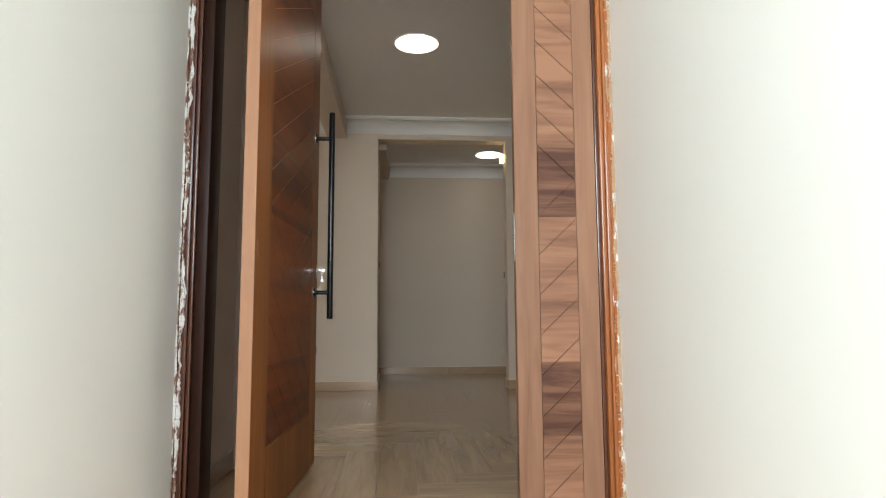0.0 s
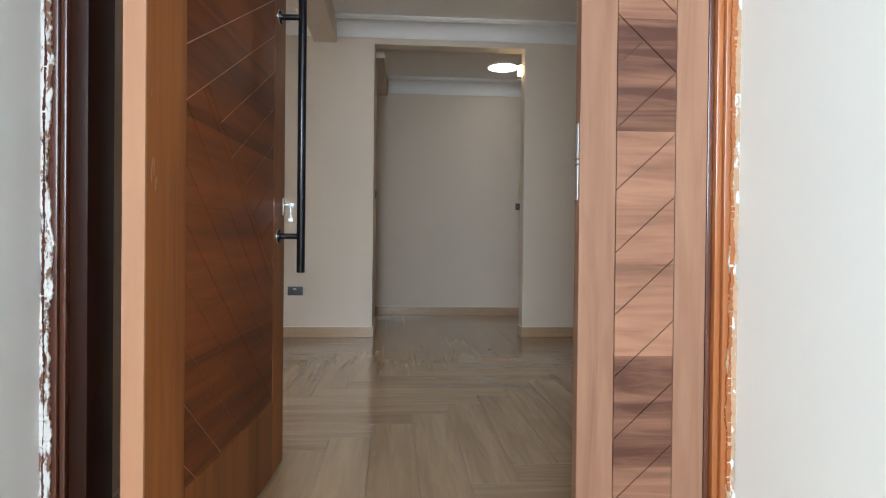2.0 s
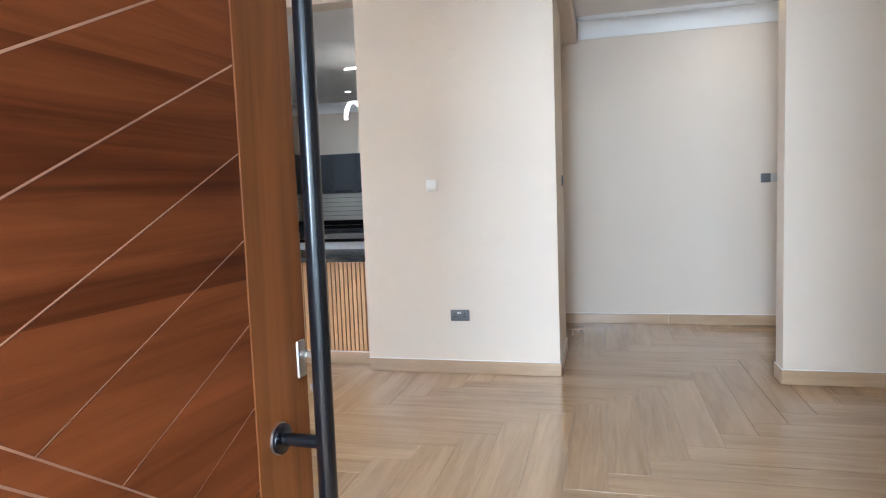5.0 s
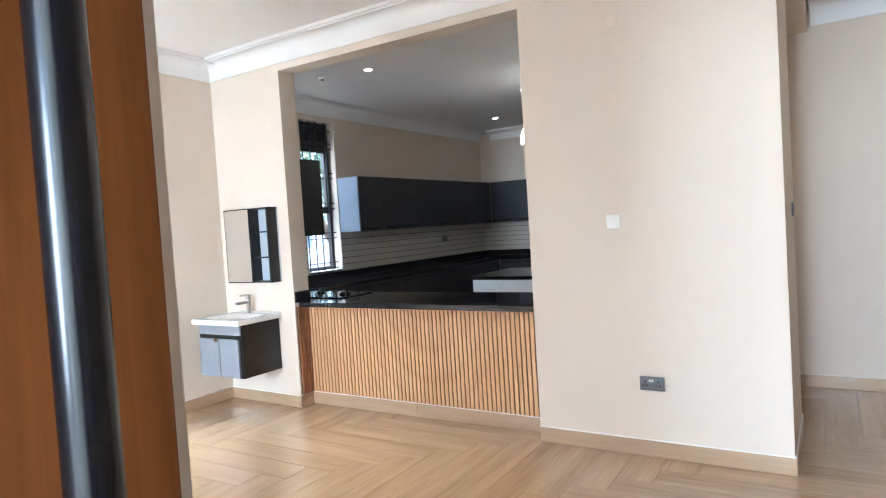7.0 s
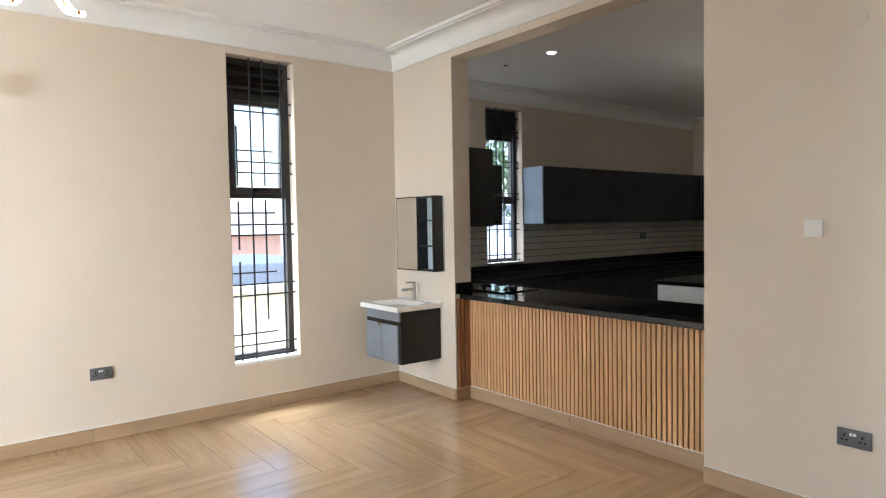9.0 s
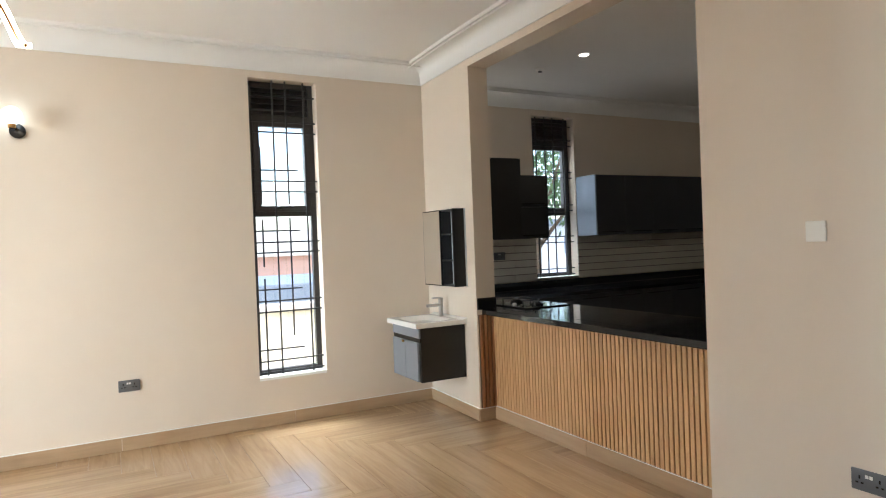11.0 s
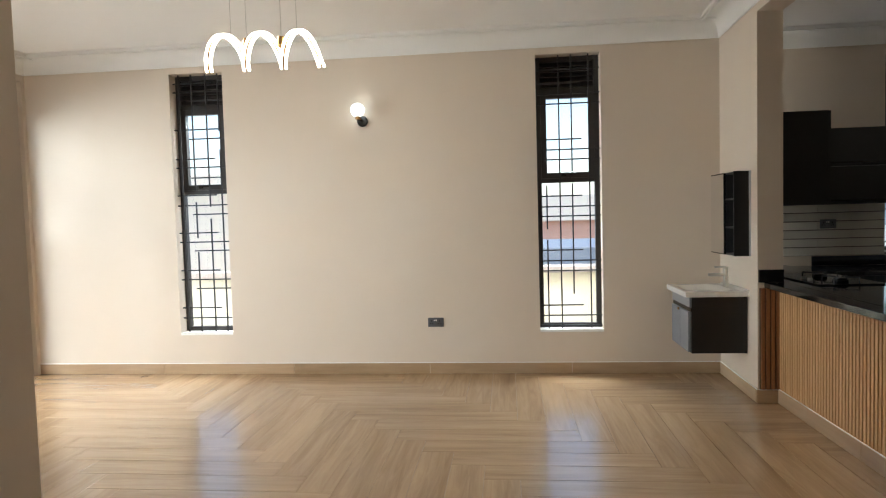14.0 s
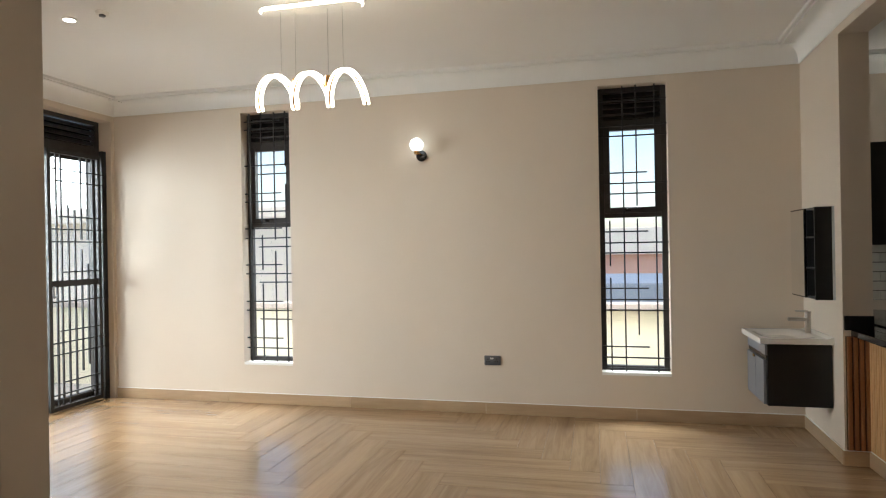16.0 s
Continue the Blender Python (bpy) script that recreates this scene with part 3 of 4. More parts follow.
part("lock_plate", cube(-0.034, -0.010, LEAF_W - 0.001, LEAF_W + 0.004, 0.965, 1.185, 0.001), M_STEEL, door, "steel lock face plate", **LOC)
part("lock_cylinder", join(cube(0.0, 0.006, 1.233, 1.261, 1.035, 1.105, 0.003), tube((0, 1.247, 1.078), (0.014, 1.247, 1.078), 0.009, 16)), M_STEEL, door, "steel lock cylinder with escutcheon", smooth=True, **LOC)
part("key", join(cube(0.012, 0.034, 1.245, 1.249, 1.073, 1.083, 0.001), tube((0.036, 1.245, 1.076), (0.036, 1.249, 1.076), 0.012, 16), cube(0.03, 0.036, 1.24, 1.243, 1.025, 1.075, 0.001), tube((0.033, 1.24, 1.018), (0.033, 1.244, 1.018), 0.010, 12)), M_STEEL, door, "keys hanging in the lock", **LOC)

side = thing("door_side_leaf", "closed narrow mahogany side leaf with diagonal grooves", "door", (0.9, 2.44, 0))
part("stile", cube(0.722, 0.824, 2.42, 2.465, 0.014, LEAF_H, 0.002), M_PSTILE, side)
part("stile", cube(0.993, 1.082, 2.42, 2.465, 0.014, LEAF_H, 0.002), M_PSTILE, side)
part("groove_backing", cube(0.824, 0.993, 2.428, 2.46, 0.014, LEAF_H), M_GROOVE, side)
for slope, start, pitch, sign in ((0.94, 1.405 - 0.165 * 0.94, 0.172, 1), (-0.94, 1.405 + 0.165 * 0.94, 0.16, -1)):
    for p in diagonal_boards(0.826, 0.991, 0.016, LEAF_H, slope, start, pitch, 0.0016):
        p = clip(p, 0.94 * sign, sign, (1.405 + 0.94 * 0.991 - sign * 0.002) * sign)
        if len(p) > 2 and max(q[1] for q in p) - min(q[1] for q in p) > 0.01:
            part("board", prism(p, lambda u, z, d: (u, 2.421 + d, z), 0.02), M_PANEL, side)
for z0, z1 in ((1.05, 1.145), (1.165, 1.26), (1.15, 1.16)):
    part("strike_plate", cube(0.7185, 0.722, 2.43, 2.455, z0, z1, 0.001), M_STEEL, side, "steel strike plate")

fr = thing("door_frame", "dark red varnished wooden frame of the front door", "door frame", (-0.62, 2.5, 0))
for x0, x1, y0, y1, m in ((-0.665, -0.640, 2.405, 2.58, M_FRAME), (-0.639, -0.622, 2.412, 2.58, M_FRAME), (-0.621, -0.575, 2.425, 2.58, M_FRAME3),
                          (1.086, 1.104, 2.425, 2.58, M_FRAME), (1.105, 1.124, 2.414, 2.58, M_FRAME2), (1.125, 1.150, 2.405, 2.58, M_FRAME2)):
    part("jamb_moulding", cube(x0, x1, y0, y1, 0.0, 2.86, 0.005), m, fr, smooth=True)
part("head", cube(-0.665, 1.15, 2.405, 2.58, 2.745, 2.86, 0.004), M_FRAME, fr)


def ragged(x0, x1, y, seed, material, amount):
    """A strip of flaked filler with an uneven outline."""
    rng = random.Random(seed)
    bm = bmesh.new()
    n, rows = 420, []
    for i in range(n + 1):
        z = 2.88 * i / n
        a = amount * (1.6 * noise.noise((z * 3, seed, 0)) + 1.1 * noise.noise((z * 14, seed, 3)) + rng.uniform(-0.35, 0.35))
        e = amount * (1.6 * noise.noise((z * 4, seed, 9)) + 1.2 * noise.noise((z * 17, seed, 6)) + rng.uniform(-0.35, 0.35))
        dy = rng.uniform(0.0, 0.003)
        rows.append([bm.verts.new(p) for p in ((x0 + a, y + 0.01, z), (x0 + a, y - dy, z), (max(x0 + a + 0.0005, x1 + e), y - dy, z), (max(x0 + a + 0.0005, x1 + e), y + 0.01, z))])
    for r, q in zip(rows, rows[1:]):
        for i in range(3):
            bm.faces.new((r[i], r[i + 1], q[i + 1], q[i]))
    return part("filler", bm, material, fr, "flaked white paint and filler")


ragged(-0.682, -0.656, 2.401, 1, M_PUTTY, 0.007)
ragged(-0.672, -0.668, 2.399, 2, M_FRAME, 0.004)
ragged(1.142, 1.166, 2.401, 3, M_PUTTY2, 0.006)
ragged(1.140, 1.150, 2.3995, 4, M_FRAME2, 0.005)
part("threshold", cube(-0.665, 1.15, 2.405, 2.425, -0.02, 0.003, 0.002), M_WHITEPL, fr, "white threshold trim")
tagged(part("pivot_plate", cube(-0.295, -0.09, 2.45, 2.55, 0.0, 0.006, 0.002), M_STEEL), "steel floor plate of the door pivot", "floor plate")

# porch steps
structure("porch_step", cube(-0.68, 1.165, 0.95, 2.405, -0.36, -0.17, 0.004), M_SKIRT, "wood-look tiled porch step", "step")
structure("porch_riser", cube(-0.68, 1.165, 2.39, 2.41, -0.17, -0.006, 0.002), M_SKIRT, "wood-look tiled riser under the threshold", "step")
for x0, x1 in ((-0.68, -0.668), (1.153, 1.165)):
    structure("porch_baseboard", cube(x0, x1, 0.95, 2.39, -0.17, -0.01, 0.002), M_SKIRT, "wood-look tile porch skirting", "skirting")


# ---- sockets and switches (made facing -y at the origin) ----
def socket(m, label="dark grey double wall socket"):
    s = thing("wall_socket", label, "socket")
    part("plate", cube(-0.073, 0.073, -0.011, 0, -0.043, 0.043, 0.004), M_SOCKET, s, smooth=True)
    for cx in (-0.04, 0.035):
        for dx, dz, w, h in ((0, 0.012, 0.003, 0.007), (-0.010, -0.010, 0.005, 0.003), (0.010, -0.010, 0.005, 0.003)):
            part("pin_hole", cube(cx + dx - w, cx + dx + w, -0.0125, -0.010, dz - h, dz + h), M_BLACK, s)
    for cx in (-0.012, 0.004):
        part("rocker", cube(cx - 0.006, cx + 0.006, -0.014, -0.011, 0.012, 0.026, 0.001), M_WHITEPL, s, "white rocker switch")
    s.matrix_basis = m
    return s


socket(pose(-0.754, YN, 0.451))
socket(pose(XW, 4.415, 0.480, 0, 0, 90))
socket(pose(KW + 0.009, 11.7, 1.262, 0, 0, 90), "black double socket on kitchen tiles")
socket(pose(KW + 0.009, 8.09, 1.285, 0, 0, 90), "black double socket on kitchen tiles")


def switch_plate(m, material, label, keys=0):
    s = thing("wall_switch", label, "switch")
    part("plate", cube(-0.043, 0.043, -0.010, 0, -0.043, 0.043, 0.004), material, s, smooth=True)
    for i in range(keys):
        part("rocker", cube(-0.03 + i * 0.03, -0.003 + i * 0.03, -0.0125, -0.010, -0.022, 0.022, 0.001), material, s)
    s.matrix_basis = m
    return s


switch_plate(pose(-0.939, YN, 1.445), M_WHITEPL, "plain white blank plate on the beige wall")
switch_plate(pose(-0.01, 7.56, 1.45, 0, 0, 90), M_GREY, "grey light switch in the passage opening", 2)
switch_plate(pose(1.812, PB, 1.418), M_SOCKET, "dark grey light switch", 2)
switch_plate(pose(1.895, PB, 1.418), M_STEEL, "pale grey light switch beside a dark one", 2)
for x, z in ((-0.749, 2.41), (-0.892, 2.66)):
    tagged(part("round_cover", tube((x, YN + 0.002, z), (x, YN - 0.004, z), 0.036, 28, bevel=0.001), M_WALL, smooth=True), "round painted junction cover on the wall", "cover plate")

# ---- wall lamp with globe ----
sc = thing("wall_lamp", "lit white globe wall lamp with black round base", "wall lamp", (XW, 3.785, 2.352))
part("base", tube((XW, 3.79, 2.347), (XW + 0.022, 3.79, 2.347), 0.05, 28, bevel=0.004), M_BLACK, sc, smooth=True)
part("arm", join(tube((XW + 0.02, 3.79, 2.357), (XW + 0.1, 3.768, 2.367), 0.010, 14), tube((XW + 0.1, 3.768, 2.352), (XW + 0.1, 3.768, 2.387), 0.024, 20)), M_GOLD, sc, "brass arm and cup", smooth=True)
part("globe", ball((XW + 0.1, 3.768, 2.437), 0.062, 28), M_BULB, sc, "glowing white glass globe", smooth=True)


# ---- wave pendant ----
def ribbon(r, turns, length, half_w, half_t, n=150, shift=0.0):
    bm = bmesh.new()
    rings = []
    for i in range(n + 1):
        a = 2 * math.pi * turns * i / n
        y = length * (i / n - 0.5) + shift
        rad = Vector((math.sin(a), 0, -math.cos(a)))
        c = Vector((0, y, 0)) + rad * r
        rings.append([bm.verts.new(c + Vector((0, sw * half_w, 0)) + rad * st * half_t) for sw, st in ((-1, -1), (1, -1), (1, 1), (-1, 1))])
    for p, q in zip(rings, rings[1:]):
        for i in range(4):
            bm.faces.new((p[i], p[(i + 1) % 4], q[(i + 1) % 4], q[i]))
    bm.faces.new(rings[0])
    bm.faces.new(rings[-1])
    return bm


def pendant(m, light):
    p = thing("pendant_lamp", "lit white spiral wave pendant lamp on thin cables", "pendant lamp")
    part("light_band", ribbon(0.1, 3, 0.68, 0.007, 0.009, shift=-0.014), light, p, "glowing white spiral band", smooth=True, local=True)
    part("light_band", ribbon(0.1, 3, 0.68, 0.007, 0.009, shift=0.014), light, p, "glowing white spiral band", smooth=True, local=True)
    part("metal_band", ribbon(0.1, 3, 0.68, 0.006, 0.007, shift=0.0), M_GOLD, p, "gold metal band between the lights", smooth=True, local=True)
    for y in (-0.105, 0.105):
        part("holder", join(tube((0, y, 0.03), (0, y, 0.075), 0.026, 18, r2=0.02), ball((0, y, 0.03), 0.026, 14)), M_GOLD, p, "polished gold holder", smooth=True, local=True)
    for y, z in ((-0.105, 0.07), (0.105, 0.07), (-0.2, 0.1), (0.2, 0.1)):
        part("cable", tube((0, y, z), (0, y, 0.488), 0.0016, 6), M_STEEL, p, local=True)
    def oval(w, l, z0, z1):
        bm = bmesh.new()
        pts = [(w * math.cos(a), (l - w) * (1 if math.sin(a) >= 0 else -1) + w * math.sin(a)) for a in [math.pi * 2 * i / 48 for i in range(48)]]
        lo, hi = [bm.verts.new((x, y, z0)) for x, y in pts], [bm.verts.new((x, y, z1)) for x, y in pts]
        bm.faces.new(lo)
        bm.faces.new(hi)
        for i in range(48):
            bm.faces.new((lo[i], lo[(i + 1) % 48], hi[(i + 1) % 48], hi[i]))
        return bm
    part("canopy", oval(0.055, 0.32, 0.478, 0.505), M_WHITEPL, p, "white oval ceiling canopy", smooth=True, local=True)
    part("ceiling_mount", cube(-0.04, 0.04, -0.15, 0.15, 0.5, 0.63, 0.004), M_WHITEPL, p, "white ceiling mount", local=True)
    part("halo", oval(0.066, 0.33, 0.484, 0.498), light, p, "glowing edge of the canopy", smooth=True, local=True)
    p.matrix_basis = m
    return p


pendant(pose(-2.50, 3.70, 2.452), M_LAMP)
pendant(pose(-2.38, 9.6, 2.44, 0, 0, 90), M_LAMP2)


# ---- ceiling lights ----
def panel_light(x, y, z, r):
    p = thing("ceiling_light", "round flush lit ceiling panel lamp", "ceiling light", (x, y, z), "round ceiling panels")
    part("rim", tube((x, y, z), (x, y, z - 0.012), r, 48, bevel=0.003), M_WHITEPL, p, smooth=True)
    part("diffuser", tube((x, y, z - 0.008), (x, y, z - 0.016), r * 0.96, 48), M_PANELLAMP, p, "glowing white diffuser", smooth=True)


panel_light(0.37, 4.78, CEIL, 0.185)
panel_light(1.465, 8.13, PCEIL, 0.185)


def downlight(x, y):
    p = thing("downlight", "small lit recessed ceiling spot", "downlight", (x, y, CEIL), "recessed ceiling spots")
    part("rim", tube((x, y, CEIL + 0.004), (x, y, CEIL - 0.008), 0.047, 28, bevel=0.003), M_WHITEPL, p, smooth=True)
    part("lens", tube((x, y, CEIL - 0.004), (x, y, CEIL - 0.0095), 0.037, 28), M_DOWN, p, "glowing lens", smooth=True)


for x, y in ((-2.57, 1.9), (-3.68, 8.11), (-4.18, 11.85), (-3.62, 11.9)):
    downlight(x, y)
for x, y in ((-2.53, 2.2), (-4.23, 8.04)):
    d = thing("smoke_detector", "small white round ceiling detector", "detector", (x, y, CEIL))
    part("body", tube((x, y, CEIL), (x, y, CEIL - 0.018), 0.045, 28, r2=0.038, bevel=0.003), M_WHITEPL, d, smooth=True)
    part("grille", tube((x, y, CEIL - 0.016), (x, y, CEIL - 0.028), 0.02, 20), M_SOCKET, d, smooth=True)
wl = thing("passage_lamp", "small warm lit lamp on the passage reveal", "wall lamp", (1.48, 7.02, 2.68))
part("back_plate", cube(1.472, 1.48, 6.985, 7.055, 2.62, 2.74, 0.002), M_WHITEPL, wl)
part("shade", cube(1.43, 1.472, 6.99, 7.05, 2.63, 2.73, 0.004), M_WARM, wl, "glowing warm shade")

# ---- vanity and mirror cabinet ----
vc = thing("vanity_cabinet", "wall-hung black vanity cabinet with two grey doors", "cabinet", (-4.16, 6.7, 0.33))
X0, X1, YF = -4.45, -3.919, 6.487
part("carcass", cube(X0, X1, YF + 0.02, YN, 0.33, 0.775, 0.002), M_CABIN, vc)
part("apron", cube(X0 + 0.012, X1 - 0.002, YF + 0.004, YF + 0.02, 0.69, 0.77, 0.002), M_GREY, vc, "grey upper front panel")
part("recess_strip", cube(X0 + 0.012, X1 - 0.002, YF + 0.012, YF + 0.02, 0.657, 0.687), M_BLACK, vc)
XM = (X0 + X1) / 2
for a, b in ((X0 + 0.012, XM - 0.002), (XM + 0.002, X1 - 0.03)):
    d = part("cabinet_door", cube(a, b, YF, YF + 0.019, 0.335, 0.653, 0.002), M_GREY, vc, "grey lacquered door")
part("door_pull", cube(XM - 0.05, XM - 0.012, YF - 0.008, YF + 0.002, 0.633, 0.653, 0.003), M_GOLD, vc, "copper finger pull")
ba = thing("wash_basin", "white ceramic inset wash basin", "basin", (-4.16, 6.66, 0.8))
bm = bmesh.new()
BX0, BX1, BY0, BY1, Z0, Z1 = -4.475, -3.89, 6.455, YN + 0.012, 0.775, 0.815
nx, ny = 28, 24
def basin_z(x, y):
    u, v = (x - (BX0 + BX1) / 2) / 0.235, (y - (BY0 + 0.215)) / 0.165
    d = (abs(u) ** 4 + abs(v) ** 4) ** 0.25
    rim = 0.012 * max(0, min(1, (y - (BY1 - 0.03)) / 0.01))
    return Z1 + rim - 0.034 * max(0.0, min(1.0, (1 - d) / 0.35)) ** 0.7
grid = [[bm.verts.new((BX0 + (BX1 - BX0) * i / nx, BY0 + (BY1 - BY0) * j / ny, basin_z(BX0 + (BX1 - BX0) * i / nx, BY0 + (BY1 - BY0) * j / ny))) for j in range(ny + 1)] for i in range(nx + 1)]
for i in range(nx):
    for j in range(ny):
        bm.faces.new((grid[i][j], grid[i + 1][j], grid[i + 1][j + 1], grid[i][j + 1]))
ring = [grid[i][0] for i in range(nx + 1)] + [grid[nx][j] for j in range(1, ny + 1)] + [grid[i][ny] for i in range(nx - 1, -1, -1)] + [grid[0][j] for j in range(ny - 1, 0, -1)]
low = [bm.verts.new((v.co.x, v.co.y, Z0)) for v in ring]
for i in range(len(ring)):
    bm.faces.new((ring[i], ring[(i + 1) % len(ring)], low[(i + 1) % len(ring)], low[i]))
part("bowl", bm, M_CERAM, ba, smooth=True)
part("overflow", cube(-4.20, -4.16, 6.795, 6.80, 0.785, 0.792, 0.001), M_STEEL, ba)
tp = thing("basin_tap", "brushed nickel single-lever basin tap", "tap", (-4.22, 6.86, 0.815))
part("body", tube((-4.22, 6.86, 0.815), (-4.22, 6.86, 0.960), 0.021, 24, bevel=0.002), M_NICKEL, tp, smooth=True)
part("spout", cube(-4.237, -4.203, 6.725, 6.86, 0.903, 0.929, 0.005), M_NICKEL, tp, smooth=True)
part("lever", join(tube((-4.22, 6.86, 0.960), (-4.22, 6.86, 0.979), 0.022, 24, bevel=0.003), cube(-4.233, -4.207, 6.775, 6.86, 0.973, 0.985, 0.003)), M_NICKEL, tp, smooth=True)
mc = thing("mirror_cabinet", "black wall cabinet with mirror door and open shelves", "mirror cabinet", (-4.09, 6.85, 1.11))
A0, A1, AM, YM, ZB, ZT = -4.39, -3.845, -4.07, 6.80, 1.09, 1.735
# The back panel's pale colour carries the light reflected inside the shelves.
part("back", cube(A0, A1, YN - 0.012, YN + 0.01, ZB, ZT), plain("lit_back_panel", (0.50, 0.54, 0.58), 0.3), mc, "back panel painted pale for its reflected light")
for n, b in (("side", (A1 - 0.014, A1, YM, YN - 0.012, ZB, ZT)), ("side", (A0, A0 + 0.014, YM + 0.016, YN - 0.012, ZB, ZT)), ("divider", (AM - 0.01, AM + 0.004, YM + 0.016, YN - 0.012, ZB + 0.014, ZT - 0.014)),
             ("top", (A0 + 0.014, A1 - 0.014, YM + 0.016, YN - 0.012, ZT - 0.014, ZT)), ("bottom", (A0 + 0.014, A1 - 0.014, YM + 0.016, YN - 0.012, ZB, ZB + 0.014)),
             ("shelf", (AM + 0.004, A1 - 0.014, YM + 0.01, YN - 0.012, ZB + 0.21, ZB + 0.222)), ("shelf", (AM + 0.004, A1 - 0.014, YM + 0.01, YN - 0.012, ZB + 0.43, ZB + 0.442))):
    part(n, cube(*b, 0.001), M_CABIN, mc)
md = part("mirror_door", cube(A0, AM, YM + 0.002, YM + 0.016, ZB, ZT, 0.001), M_BLACK, mc, "black-edged mirror door")
part("mirror", cube(A0 + 0.01, AM - 0.006, YM - 0.001, YM + 0.002, ZB + 0.009, ZT - 0.009), M_MIRROR, md, "mirror glass")

# ---- kitchen bar with slats ----
slat_wall = thing("kitchen_bar", "oak slatted front of the kitchen bar", "bar", (-2.6, 7.1, 0.11))
SY = YN + 0.15
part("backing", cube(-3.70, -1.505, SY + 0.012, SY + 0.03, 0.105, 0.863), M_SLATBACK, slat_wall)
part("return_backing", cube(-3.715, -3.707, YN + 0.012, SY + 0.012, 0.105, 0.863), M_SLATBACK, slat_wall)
first = part("slat", cube(-0.0135, 0.0135, SY - 0.004, SY + 0.012, 0.108, 0.861, 0.002), M_SLAT, slat_wall)
first.location.x = -3.685
N_SLAT = 60
for i in range(1, N_SLAT):
    o = first.copy()
    scene.collection.objects.link(o)
    o.location.x = -3.685 + i * (2.165 / (N_SLAT - 1))
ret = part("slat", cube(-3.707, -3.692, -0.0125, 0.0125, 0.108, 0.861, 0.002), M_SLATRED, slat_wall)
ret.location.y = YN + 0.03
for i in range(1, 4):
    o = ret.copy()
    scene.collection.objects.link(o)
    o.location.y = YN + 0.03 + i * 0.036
structure("bar_wall", cube(-3.71, -1.505, SY + 0.031, SY + 0.13, 0.0, 0.861), M_WALL, "low wall behind the slats", "wall")
wt = thing("bar_worktop", "polished black granite bar top", "worktop", (-2.6, 7.3, 0.863))
part("slab", join(cube(-3.71, -1.508, 6.965, YN + 0.179, 0.863, 0.903, 0.003), cube(KW, -1.3, YN + 0.181, 7.72, 0.863, 0.903, 0.003)), M_GRANITE, wt)
part("upstand", cube(-3.714, -3.695, 6.925, YN + 0.179, 0.9035, 0.998, 0.002), M_GRANITE, wt)
hob = thing("gas_hob", "black glass gas hob with two iron pan supports", "hob", (-3.75, 7.45, 0.903))
part("glass_plate", cube(-4.05, -3.45, 7.22, 7.66, 0.903, 0.913, 0.003), M_GRANITE, hob)
for x in (-3.9, -3.6):
    part("burner", join(tube((x, 7.44, 0.913), (x, 7.44, 0.928), 0.05, 24, bevel=0.002), tube((x, 7.44, 0.928), (x, 7.44, 0.938), 0.035, 24, bevel=0.002)), M_BLACK, hob, smooth=True)
    for a in range(4):
        c, s = math.cos(a * math.pi / 2 + 0.78), math.sin(a * math.pi / 2 + 0.78)
        bm = join(tube((x + c * 0.03, 7.44 + s * 0.03, 0.948), (x + c * 0.12, 7.44 + s * 0.12, 0.948), 0.005, 6), tube((x + c * 0.12, 7.44 + s * 0.12, 0.948), (x + c * 0.12, 7.44 + s * 0.12, 0.913), 0.005, 6))
        part("pan_support", bm, M_IRON, hob)
for x in (-3.80, -3.70):
    part("knob", tube((x, 7.28, 0.913), (x, 7.28, 0.933), 0.018, 18, bevel=0.003), M_STEEL, hob, smooth=True)


# ---- kitchen cabinets ----
def cabinet(name, label, b, face, doors, z_handle, material=M_CAB, group="", end=None):
    """A cabinet box b with doors on the face '+x', '-y'; z_handle: height of the bar handles."""
    x0, x1, y0, y1, z0, z1 = b
    c = thing(name, label, "cabinet", ((x0 + x1) / 2, (y0 + y1) / 2, z0), group)
    if face == "+x":
        part("carcass", cube(x0, x1 - 0.019, y0, y1, z0, z1, 0.001), end or material, c)
    else:
        part("carcass", cube(x0, x1, y0 + 0.019, y1, z0, z1, 0.001), end or material, c)
    for i in range(doors):
        g = 0.002
        if face == "+x":
            a, e = y0 + (y1 - y0) * i / doors + g, y0 + (y1 - y0) * (i + 1) / doors - g
            d = part("cabinet_door", cube(x1 - 0.018, x1, a, e, z0 + g, z1 - g, 0.0015), material, c)
            part("handle", join(cube(x1 + 0.018, x1 + 0.026, a + 0.06, e - 0.06, z_handle - 0.005, z_handle + 0.005, 0.001), cube(x1, x1 + 0.02, a + 0.08, a + 0.09, z_handle - 0.004, z_handle + 0.004), cube(x1, x1 + 0.02, e - 0.09, e - 0.08, z_handle - 0.004, z_handle + 0.004)), M_BLACK, d, "slim black bar handle")
        else:
            a, e = x0 + (x1 - x0) * i / doors + g, x0 + (x1 - x0) * (i + 1) / doors - g
            d = part("cabinet_door", cube(a, e, y0, y0 + 0.018, z0 + g, z1 - g, 0.0015), material, c)
            part("handle", join(cube(a + 0.06, e - 0.06, y0 - 0.026, y0 - 0.018, z_handle - 0.005, z_handle + 0.005, 0.001), cube(a + 0.08, a + 0.09, y0 - 0.02, y0, z_handle - 0.004, z_handle + 0.004), cube(e - 0.09, e - 0.08, y0 - 0.02, y0, z_handle - 0.004, z_handle + 0.004)), M_BLACK, d, "slim black bar handle")
    return c


